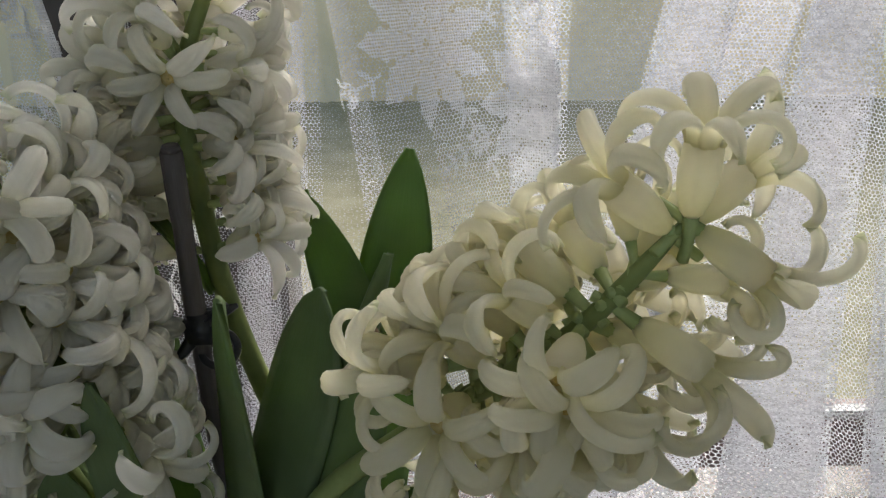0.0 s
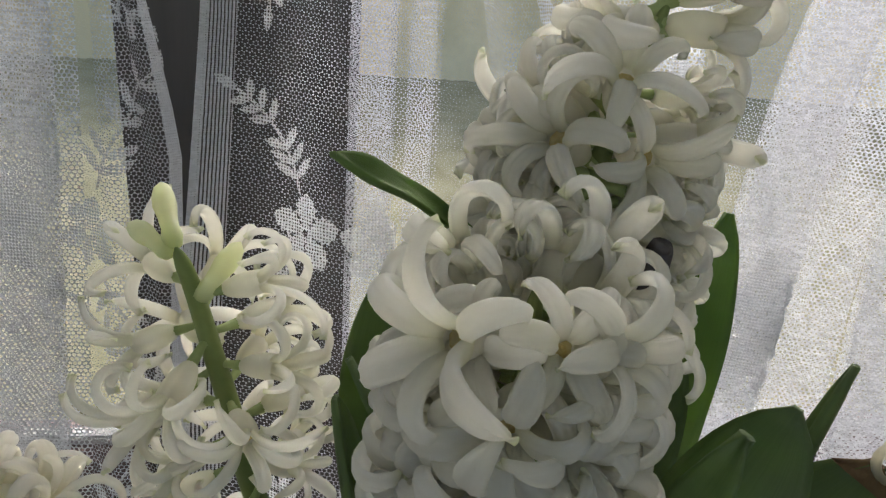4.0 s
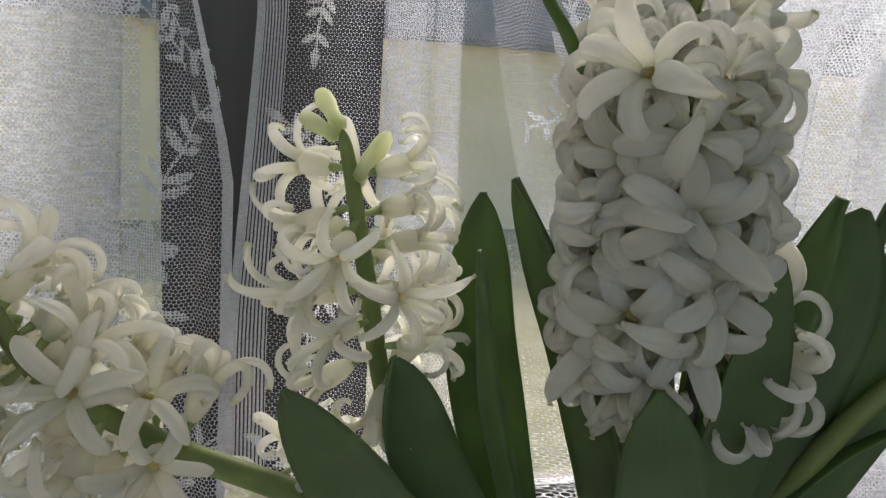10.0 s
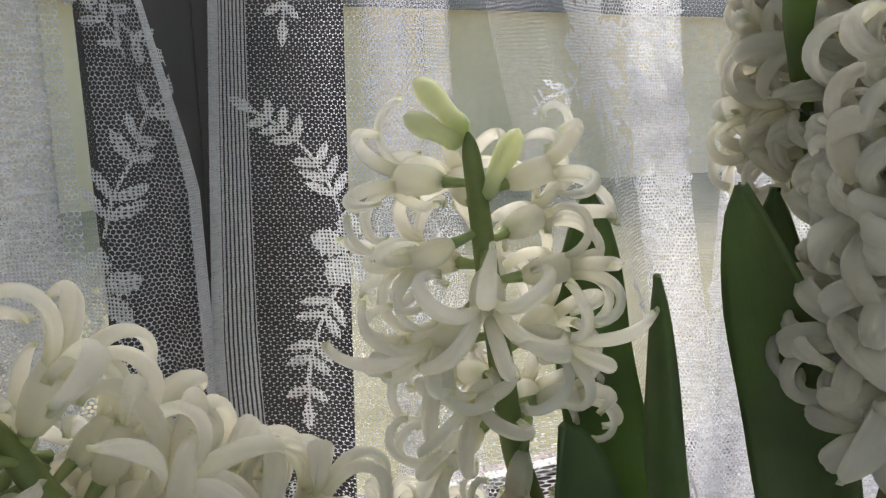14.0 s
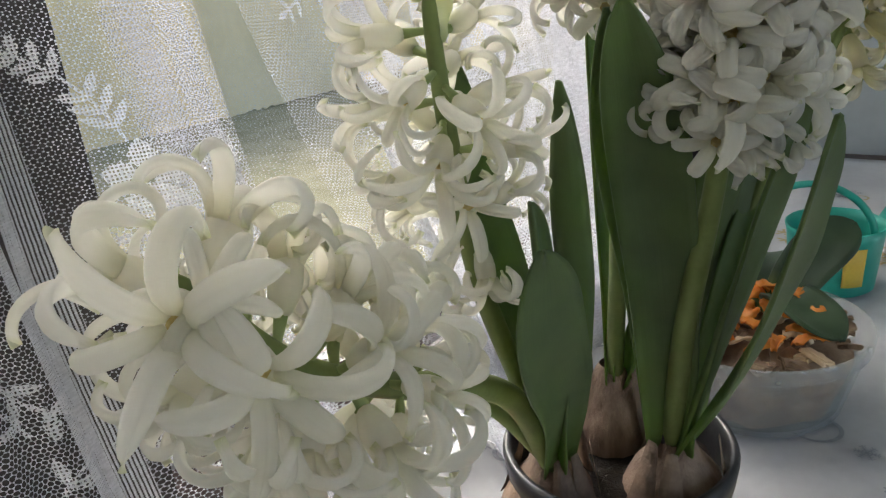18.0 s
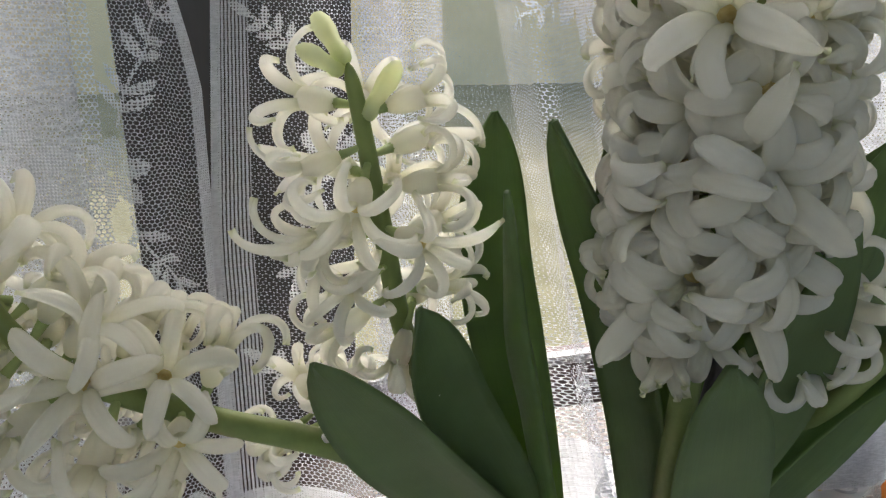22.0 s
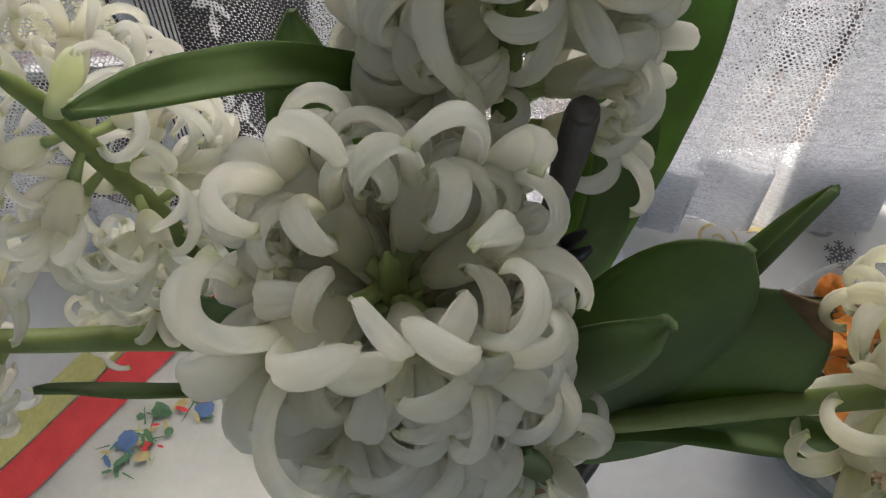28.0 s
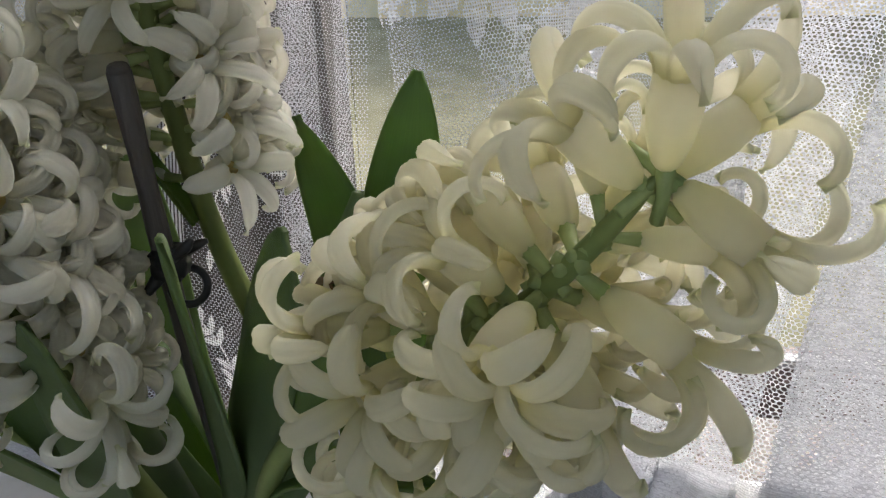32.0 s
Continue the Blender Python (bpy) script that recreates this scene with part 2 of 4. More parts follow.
BULB = plain("bulb_skin", (0.19, 0.12, 0.085), (0.42, 0.3, 0.22), 55, 0.6, bumps=0.5, dist=0.002, stretch=(3, 3, 0.6))
HUSK = plain("dry_husk", (0.16, 0.105, 0.075), (0.36, 0.26, 0.19), 80, 0.8, bumps=0.5, translucent=0.2)
SOIL = plain("potting_soil", (0.02, 0.014, 0.01), (0.05, 0.035, 0.025), 140, 0.95, bumps=1.0, dist=0.003)
BLACK_POT = plain("black_plastic", (0.018, 0.018, 0.02), (0.03, 0.03, 0.032), 30, 0.38)
STAKE = plain("dark_stake", (0.05, 0.043, 0.042), (0.085, 0.072, 0.068), 90, 0.6, bumps=0.4, stretch=(1, 1, 0.1))
CLIP = plain("dark_clip_plastic", (0.02, 0.02, 0.022), (0.035, 0.035, 0.038), 60, 0.35)
# thread whites differ by zone: brighter and dimmer light is put into the colour
NET_DENSE = lace_material("lace_dense_net", 0.0027, -0.84, "hex", (0.90, 0.91, 0.95), 0.78, 0.2)
NET_LEFT = lace_material("lace_left_net", 0.0026, -0.95, "hex", (0.88, 0.89, 0.94), 0.78, 0.15)
NET_FULL = lace_material("lace_full_net", 0.0027, -0.62, "hex", (0.94, 0.95, 0.97), 0.82, 0.2)
NET = lace_material("lace_net", 0.0026, -1.08, "hex", (0.76, 0.77, 0.83), 0.72, 0.12)
NET_THIN = lace_material("lace_thin_net", 0.0026, -1.40, "hex", (0.78, 0.79, 0.82), 0.7, 0.8)
WEAVE = lace_material("lace_dense_weave", 0.0016, 0.55, "grid", (0.95, 0.95, 0.97), 0.5)
RIB = lace_material("lace_ribbed_hem", 0.0016, 0.30, "rib", (0.82, 0.83, 0.87), 0.6)
HEM = lace_material("lace_folded_edge", 0.0012, 1.6, "grid", (0.9, 0.91, 0.94), 0.75)
CLOTH = plain("white_tablecloth", (0.52, 0.52, 0.53), (0.62, 0.62, 0.62), 14, 0.5, bumps=0.15)
PRINT_DARK = plain("dark_grey_print", (0.08, 0.085, 0.1), (0.13, 0.14, 0.16), 200, 0.5)
PRINT_GREY = plain("silver_grey_print", (0.3, 0.31, 0.34), (0.38, 0.39, 0.42), 200, 0.45)
PRINT_GOLD = plain("gold_print", (0.42, 0.33, 0.14), (0.55, 0.45, 0.22), 250, 0.45, metal=0.3)
PRINT_RED = plain("red_print", (0.55, 0.03, 0.035), (0.65, 0.05, 0.05), 90, 0.6)
PRINT_LIME = plain("yellow_green_print", (0.42, 0.42, 0.14), (0.52, 0.5, 0.2), 400, 0.7)
PRINT_BLUE = plain("blue_print", (0.05, 0.1, 0.25), (0.1, 0.18, 0.35), 90, 0.6)
PRINT_GREEN = plain("green_print", (0.05, 0.13, 0.06), (0.09, 0.2, 0.09), 120, 0.6)
NAPKIN = plain("off_white_napkin", (0.46, 0.46, 0.42), (0.56, 0.55, 0.51), 25, 0.8)
WOOD = plain("brown_table_wood", (0.055, 0.035, 0.03), (0.095, 0.062, 0.052), 12, 0.5, stretch=(0.4, 6, 6))
FRAME_DARK = plain("dark_window_post", (0.055, 0.048, 0.045), (0.08, 0.07, 0.065), 9, 0.5, stretch=(5, 5, 0.4))
FRAME_WHITE = plain("white_window_paint", (0.72, 0.72, 0.72), (0.8, 0.8, 0.8), 12, 0.4)
FRAME_GREY = plain("grey_window_paint", (0.42, 0.41, 0.41), (0.5, 0.49, 0.49), 12, 0.5)
FRAME_RED = plain("red_brown_rail_paint", (0.15, 0.105, 0.105), (0.21, 0.155, 0.155), 12, 0.55)
SILL = plain("worn_sill_board", (0.1, 0.085, 0.075), (0.16, 0.135, 0.12), 10, 0.6, stretch=(0.5, 6, 6))
PLASTER = plain("pale_wall_plaster", (0.5, 0.53, 0.52), (0.57, 0.6, 0.58), 6, 0.85)
CEILING = plain("white_ceiling_paint", (0.74, 0.74, 0.72), (0.8, 0.8, 0.78), 6, 0.9)
FLOORING = plain("floor_boards", (0.2, 0.13, 0.08), (0.3, 0.2, 0.12), 5, 0.5, stretch=(0.3, 5, 1))
GRASS = plain("pale_grass", (0.27, 0.255, 0.14), (0.4, 0.37, 0.23), 3, 0.95, bumps=0.6, dist=0.02)
FACADE = plain("olive_house_render", (0.74, 0.63, 0.37), (0.82, 0.71, 0.45), 1.2, 0.9)
ROOFING = plain("grey_roofing", (0.17, 0.17, 0.18), (0.24, 0.24, 0.25), 3, 0.8)
CLEAR = hazy_material("clear_plastic", (0.7, 0.74, 0.73), 0.74)
GLASS = glass_material("window_glass", (1, 1, 1), 0.0)
PEEL = plain("orange_peel", (0.75, 0.2, 0.015), (0.85, 0.36, 0.05), 70, 0.5, bumps=0.4, translucent=0.15)
PEEL_PITH = plain("peel_pith", (0.7, 0.5, 0.28), (0.78, 0.62, 0.42), 70, 0.8)
BARK = plain("bark_chips", (0.16, 0.09, 0.05), (0.42, 0.3, 0.19), 60, 0.9, bumps=0.6)
TEAL = plain("teal_plastic", (0.02, 0.36, 0.27), (0.03, 0.44, 0.33), 10, 0.35, translucent=0.1)
LABEL = plain("yellow_sticker", (0.75, 0.5, 0.06), (0.8, 0.58, 0.1), 40, 0.5)
ORCHID = leaf_material("orchid_leaf", (0.03, 0.06, 0.027), (0.05, 0.09, 0.04), 0.05)
TWIG = plain("red_brown_stick", (0.3, 0.13, 0.08), (0.42, 0.2, 0.13), 60, 0.6)


# ---- builders ----
def mesh_of(bm, name, mat, smooth=True):
    me = bpy.data.meshes.new(name)
    bm.to_mesh(me)
    bm.free()
    me.materials.append(mat)
    if smooth:
        for p in me.polygons:
            p.use_smooth = True
    return me


def part(name, bm, mat, parent=None, label="", smooth=True):
    """One mesh object under a thing or a part (bm: a bmesh or a mesh that is shared)."""
    me = mesh_of(bm, name, mat, smooth) if isinstance(bm, bmesh.types.BMesh) else bm
    ob = new(name, me)
    ob.parent = parent
    return tagged(ob, label)


def thing(name, label, category, at=(0, 0, 0), group="", kind=""):
    ob = new(name)
    ob.location = at
    ob.empty_display_size = 0.01
    return tagged(ob, label, category, group, kind)


def box(x0, y0, z0, x1, y1, z1, edge=0.0):
    bm = bmesh.new()
    bmesh.ops.create_cube(bm, size=1, matrix=Matrix.LocRotScale(((x0 + x1) / 2, (y0 + y1) / 2, (z0 + z1) / 2), None, (x1 - x0, y1 - y0, z1 - z0)))
    if edge:
        bmesh.ops.bevel(bm, geom=bm.edges[:], offset=edge, segments=2, affect="EDGES")
    return bm


def curve_points(pts, n):
    """n + 1 points on a smooth line through pts."""
    P = [Vector(p) for p in pts]
    P = [2 * P[0] - P[1], *P, 2 * P[-1] - P[-2]]
    out = []
    m = len(P) - 3
    for i in range(n + 1):
        s = i / n * m
        k = min(int(s), m - 1)
        f = s - k
        a, b, c, d = P[k:k + 4]
        out.append(0.5 * (2 * b + (c - a) * f + (2 * a - 5 * b + 4 * c - d) * f * f + (3 * b - 3 * c + d - a) * f ** 3))
    return out


def tube(pts, radii, sides=10, caps=True, bm=None):
    """A round rod along pts; radii: one or one for each point."""
    bm = bm or bmesh.new()
    n = len(pts)
    radii = radii if isinstance(radii, (list, tuple)) else [radii] * n
    rings, side = [], None
    for i, p in enumerate(pts):
        d = (Vector(pts[min(i + 1, n - 1)]) - Vector(pts[max(i - 1, 0)])).normalized()
        if side is None:
            side = d.orthogonal().normalized()
        side = (side - d * side.dot(d)).normalized()
        up = d.cross(side)
        rings.append([bm.verts.new(Vector(p) + (side * math.cos(a) + up * math.sin(a)) * radii[i]) for a in (2 * math.pi * j / sides for j in range(sides))])
    for a, b in zip(rings, rings[1:]):
        for j in range(sides):
            bm.faces.new((a[j], a[(j + 1) % sides], b[(j + 1) % sides], b[j]))
    if caps:
        bm.faces.new(rings[0][::-1])
        bm.faces.new(rings[-1])
    return bm


def lathe(profile, sides=40, wobble=0.0):
    """A turned shape from (radius, height) pairs."""
    bm = bmesh.new()
    rings = []
    for i, (r, z) in enumerate(profile):
        rings.append([bm.verts.new((r * math.cos(a) * (1 + wobble * math.sin(3 * a + i)), r * math.sin(a) * (1 + wobble * math.cos(2 * a + i * 0.7)), z)) for a in (2 * math.pi * j / sides for j in range(sides))])
    for a, b in zip(rings, rings[1:]):
        for j in range(sides):
            bm.faces.new((a[j], a[(j + 1) % sides], b[(j + 1) % sides], b[j]))
    return bm


def sheet(rows, uvs=None, thick=0.0, facing=None):
    """A grid of points as a surface, closed to the given thickness."""
    bm = bmesh.new()
    uv = bm.loops.layers.uv.new("UVMap")
    nr, nc = len(rows), len(rows[0])
    coords = {}

    def put(grid, flip):
        vs = [[bm.verts.new(p) for p in r] for r in grid]
        for i in range(nr):
            for j in range(nc):
                coords[vs[i][j]] = uvs[i][j] if uvs else (j / (nc - 1), i / (nr - 1))
        for i in range(nr - 1):
            for j in range(nc - 1):
                q = (vs[i][j], vs[i][j + 1], vs[i + 1][j + 1], vs[i + 1][j])
                bm.faces.new(q[::-1] if flip else q)
        return vs

    top = put(rows, False)
    if thick:
        under = []
        for i in range(nr):
            line = []
            for j in range(nc):
                a = Vector(rows[min(i + 1, nr - 1)][j]) - Vector(rows[max(i - 1, 0)][j])
                b = Vector(rows[i][min(j + 1, nc - 1)]) - Vector(rows[i][max(j - 1, 0)])
                nrm = b.cross(a)
                nrm = nrm.normalized() if nrm.length > 1e-12 else Vector((0, 0, 1))
                edge = min(1.0, 3 * min(j, nc - 1 - j) / (nc - 1) + 0.5)
                line.append(Vector(rows[i][j]) - nrm * thick * edge)
            under.append(line)
        low = put(under, True)
        for i in range(nr - 1):
            bm.faces.new((top[i][0], top[i + 1][0], low[i + 1][0], low[i][0]))
            bm.faces.new((top[i + 1][-1], top[i][-1], low[i][-1], low[i + 1][-1]))
        for j in range(nc - 1):
            bm.faces.new((top[0][j + 1], top[0][j], low[0][j], low[0][j + 1]))
            bm.faces.new((top[-1][j], top[-1][j + 1], low[-1][j + 1], low[-1][j]))
    for f in bm.faces:
        for l in f.loops:
            l[uv].uv = coords[l.vert]
    return bm


# ---- the room and what lies outside ----
X0, X1, Y0, Y1, Z0, Z1 = -1.6, 0.95, -1.9, 0.60, -0.75, 1.75


def structure(name, bm, mat, label, category):
    return tagged(part(name, bm, mat, smooth=False), label, category, kind="structure")


structure("floor", box(X0, Y0, Z0 - 0.1, X1, Y1, Z0), FLOORING, "brown wooden floor boards of the room", "floor")
structure("ceiling", box(X0, Y0, Z1, X1, Y1, Z1 + 0.1), CEILING, "plain white painted ceiling", "ceiling")
structure("wall_east", box(X1, Y0, Z0, X1 + 0.1, Y1 + 0.15, Z1), PLASTER, "pale grey-green painted plaster wall", "wall")
structure("wall_west", box(X0 - 0.1, Y0, Z0, X0, Y1 + 0.15, Z1), PLASTER, "pale grey-green painted plaster wall", "wall")
WX0, WX1, WZ0, WZ1 = -1.25, 0.78, -0.068, 1.45
wall_north = structure("wall_north", box(X0, Y1, Z0, X1, Y1 + 0.15, WZ0 - 0.03), PLASTER, "plaster wall below and round the window", "wall")
for b in (box(X0, Y1, WZ1, X1, Y1 + 0.15, Z1), box(X0, Y1, WZ0 - 0.03, WX0, Y1 + 0.15, WZ1), box(WX1, Y1, WZ0 - 0.03, X1, Y1 + 0.15, WZ1)):
    part("wall_piece", b, PLASTER, wall_north, smooth=False)
# unseen wall; its wide opening is made up to let fill light in
wall_south = structure("wall_south", box(X0, Y0 - 0.1, Z0, X1, Y0, Z0 + 0.3), PLASTER, "unseen plain plaster wall with a wide opening added for fill light", "wall")
for b in (box(X0, Y0 - 0.1, Z1 - 0.15, X1, Y0, Z1), box(X0, Y0 - 0.1, Z0 + 0.3, X0 + 0.1, Y0, Z1 - 0.15), box(X1 - 0.1, Y0 - 0.1, Z0 + 0.3, X1, Y0, Z1 - 0.15)):
    part("wall_piece", b, PLASTER, wall_south, smooth=False)

window = tagged(new("window_1"), "window with a dark centre post and reddish lower rails", "window", kind="structure")
part("window_post", box(-0.183, 0.602, WZ0, -0.049, 0.665, WZ1, 0.006), FRAME_DARK, window, "dark brown centre post", smooth=False)
part("post_bead", box(-0.129, 0.6005, WZ0, -0.107, 0.6018, WZ1), FRAME_DARK, window, smooth=False)
for a, b in ((WX0, -0.185), (-0.047, WX1)):
    part("sash_rail", box(a, 0.640, WZ0, b, 0.690, -0.024, 0.005), FRAME_RED, window, "red-brown bottom rail", smooth=False)
    part("glazing_bead", box(a, 0.650, -0.0235, b, 0.6638, -0.015, 0.002), FRAME_GREY, window, smooth=False)
    part("top_rail", box(a, 0.640, WZ1 - 0.05, b, 0.690, WZ1, 0.005), FRAME_WHITE, window, smooth=False)
    g = part("pane", box(a, 0.664, -0.023, b, 0.668, WZ1 - 0.051), GLASS, window, smooth=False)
    g.visible_shadow = False
part("sash_stile", box(WX0, 0.640, -0.023, WX0 + 0.05, 0.690, WZ1 - 0.051, 0.004), FRAME_WHITE, window, smooth=False)
part("sash_stile", box(WX1 - 0.05, 0.640, -0.023, WX1, 0.690, WZ1 - 0.051, 0.004), FRAME_WHITE, window, smooth=False)
part("window_sill", box(WX0, 0.601, WZ0 - 0.028, WX1, 0.75, WZ0 - 0.002, 0.004), SILL, window, "worn grey-brown sill board", smooth=False)

bm = bmesh.new()
bmesh.ops.create_grid(bm, x_segments=30, y_segments=30, size=60)
for v in bm.verts:
    v.co.z = -1.4 + 0.1 * noise.noise(v.co * 0.15)
structure("ground", bm, GRASS, "pale yellow-green lawn outside the window", "lawn")
house = thing("house", "pale olive rendered house with a grey roof across the lawn", "house", (0, 9, -1.4))
part("wall", box(-14, 0, 0, 14, 5, 2.25), FACADE, house, smooth=False)
part("roof", box(-14.4, -0.3, 2.25, 14.4, 5.3, 2.85, 0.05), ROOFING, house, "grey roof edge", smooth=False)
part("upper_wall", box(-14, 3.0, 2.86, 14, 5, 5.6), PLASTER, house, "pale grey upper storey", smooth=False)

# ---- table, tablecloth and prints ----
table = thing("table", "dark brown wooden table standing against the window wall", "table", (0, 0.2, 0))
part("tabletop", box(-1.15, -0.42, -0.034, 0.9, 0.372, -0.004, 0.004), WOOD, table, smooth=False)
for x in (-1.05, 0.8):
    for y in (-0.36, 0.32):
        part("leg", box(x - 0.03, y - 0.03, -0.75, x + 0.03, y + 0.03, -0.035, 0.004), WOOD, table, smooth=False)

cloth_ob = thing("tablecloth", "white winter tablecloth printed with grey and gold snowflakes", "tablecloth")


def cloth_z(x, y):
    return 0.0012 * noise.noise(Vector((x * 9, y * 9, 0))) - 0.0012


rows = [[(x, y, cloth_z(x, y)) for x in np.linspace(-1.1, 0.86, 90)] for y in np.linspace(-0.2, 0.505, 40)]
part("cloth", sheet(rows, thick=0.0012), CLOTH, cloth_ob)


def star_print(r, arms=6, fine=True):
    """A flat printed snowflake in one piece: arms with side barbs and a six-cornered ring."""
    bm = bmesh.new()
    joints = {}

    def joint(p):
        key = (round(p[0], 6), round(p[1], 6))
        if key not in joints:
            joints[key] = bm.verts.new((p[0], p[1], 0))
        return joints[key]

    def bar(a, b, w):
        d = (Vector(b) - Vector(a)).normalized() * w
        v = [bm.verts.new((x, y, 0)) for x, y in ((a[0] + d.y, a[1] - d.x), (b[0] + d.y, b[1] - d.x), (b[0] - d.y, b[1] + d.x), (a[0] - d.y, a[1] + d.x))]
        bm.faces.new((joint(a), v[0], v[1], joint(b), v[2], v[3]))

    for k in range(arms):
        a = 2 * math.pi * k / arms
        h = math.pi / arms
        at = lambda rr, da: (rr * math.cos(a + da), rr * math.sin(a + da))
        for q0, q1 in ((0, 0.42), (0.42, 0.5), (0.5, 0.75), (0.75, 1)):
            bar(at(r * q0, 0), at(r * q1, 0), r * 0.055)
        for q in (0.5, 0.75):
            for sd in (-1, 1):
                bar(at(r * q, 0), at(r * (q + 0.2), sd * 0.3), r * 0.045)
        mid = r * 0.42 * math.cos(h)
        bar(at(r * 0.42, 0), at(mid, h), r * 0.05)
        bar(at(mid, h), at(r * 0.42, 2 * h), r * 0.05)
        if fine:
            bar(at(mid, h), at(r * 0.62, h), r * 0.07)
    return bm


def spiral_print(r, turns=1.2, w=0.0011):
    bm = bmesh.new()
    last = None
    for i in range(41):
        f = i / 40
        a, rr = turns * 2 * math.pi * f, r * (1 - 0.85 * f)
        c = Vector((rr * math.cos(a), rr * math.sin(a), 0))
        n = c.normalized() * w * (0.4 + math.sin(math.pi * f))
        pair = (bm.verts.new(c - n), bm.verts.new(c + n))
        if last:
            bm.faces.new((last[0], pair[0], pair[1], last[1]))
        last = pair
    return bm


DARK_STAR = mesh_of(star_print(0.0105), "snowflake", PRINT_DARK, False)
GREY_STAR = mesh_of(star_print(0.013), "snowflake", PRINT_GREY, False)
SMALL_STAR = mesh_of(star_print(0.0075, fine=False), "snowflake", PRINT_GREY, False)
GOLD_STAR = mesh_of(star_print(0.03), "gold_snowflake", PRINT_GOLD, False)
SPIRAL = mesh_of(spiral_print(0.02), "scroll", PRINT_GREY, False)
GOLD_SPIRAL = mesh_of(spiral_print(0.014, 1.5, 0.0009), "scroll", PRINT_GOLD, False)


def printed(name, me, x, y, turn=0.0):
    ob = part(name, me, None, cloth_ob)
    ob.location, ob.rotation_euler = (x, y, cloth_z(x, y) + 0.0012), (0, 0, turn)


for x, y in ((0.231, 0.393), (0.221, 0.368), (0.130, 0.399), (0.105, 0.3535), (0.242, 0.417), (0.152, 0.322), (0.262, 0.47)):
    printed("snowflake", DARK_STAR, x, y, x * 40)
for x, y in ((0.180, 0.391), (0.1265, 0.371), (0.088, 0.408), (0.084, 0.452)):
    printed("snowflake", GREY_STAR, x, y, x * 30)
printed("snowflake", SMALL_STAR, 0.211, 0.394)
printed("gold_snowflake", GOLD_STAR, 0.207, 0.464, 0.2)
for x, y in ((0.165, 0.47), (0.24, 0.44), (0.13, 0.36), (0.075, 0.43)):
    printed("scroll", SPIRAL, x, y, x * 50)
for x, y in ((0.17, 0.438), (0.23, 0.475), (0.15, 0.40)):
    printed("scroll", GOLD_SPIRAL, x, y, x * 70)
rng = random.Random(4)
for i in range(110):
    x, y = rng.uniform(-0.6, 0.7), rng.uniform(0.0, 0.495)
    if 0.06 < x < 0.27 and y > 0.3 or -0.3 < x < 0.02 and y > 0.2:
        continue
    printed(*rng.choice((("snowflake", DARK_STAR), ("snowflake", GREY_STAR), ("snowflake", SMALL_STAR), ("gold_snowflake", GOLD_STAR), ("scroll", SPIRAL), ("scroll", GOLD_SPIRAL))), x, y, rng.uniform(0, 6))

# a printed napkin under the flowers
napkin = thing("christmas_napkin", "off-white napkin with red bands and printed baubles, lying on the tablecloth", "napkin", (-0.107, 0.336, 0.0022))
napkin.rotation_euler = (0, 0, radians(45))
rows = [[(x, y, 0.0006 * noise.noise(Vector((x * 30, y * 30, 3)))) for x in np.linspace(-0.125, 0.125, 24)] for y in np.linspace(-0.125, 0.125, 24)]
part("napkin_sheet", sheet(rows, thick=0.0006), NAPKIN, napkin)


def flat(pts, z=0.0014):
    bm = bmesh.new()
    bm.faces.new([bm.verts.new((x, y, z)) for x, y in pts])
    return bm


part("red_band", flat(((-0.125, 0.083), (0.083, 0.083), (0.105, 0.105), (-0.125, 0.105))), PRINT_RED, napkin, "red border band", False)
part("red_band", flat(((0.083, -0.125), (0.105, -0.125), (0.105, 0.1049), (0.0831, 0.083))), PRINT_RED, napkin, "red border band", False)
part("dotted_band", flat(((-0.125, 0.106), (0.106, 0.106), (0.124, 0.124), (-0.125, 0.124))), PRINT_LIME, napkin, "yellow-green dotted band", False)
part("dotted_band", flat(((0.106, -0.125), (0.124, -0.125), (0.124, 0.1239), (0.1061, 0.106))), PRINT_LIME, napkin, "yellow-green dotted band", False)
for d in (-0.007, 0.007):
    cx, cy = 0.030 + 0.819 * d, 0.026 - 0.574 * d
    part("ribbon", flat([(cx + 0.574 * v + 0.819 * u, cy + 0.819 * v - 0.574 * u) for u, v in ((-0.0024, -0.03), (0.0024, -0.026), (0.0022, 0.026), (-0.0022, 0.026))], 0.0016), PRINT_RED, napkin, "red ribbon print", False)
rng = random.Random(9)
for i in range(70):
    cx, cy = ((0.014, 0.056), (0.050, 0.030), (-0.030, 0.060))[i % 3]
    x, y, a = cx + rng.gauss(0, 0.010), cy + rng.gauss(0, 0.007), rng.uniform(0, 6.3)
    L, w = rng.uniform(0.006, 0.013), 0.0005
    part("needle_print", flat([(x + u * math.cos(a) - v * math.sin(a), y + u * math.sin(a) + v * math.cos(a)) for u, v in ((0, -w), (L, -w * 0.4), (L, w * 0.4), (0, w))], 0.0015 + 0.000004 * i), rng.choice((PRINT_GREEN, PRINT_GREEN, PRINT_LIME)), napkin, smooth=False)
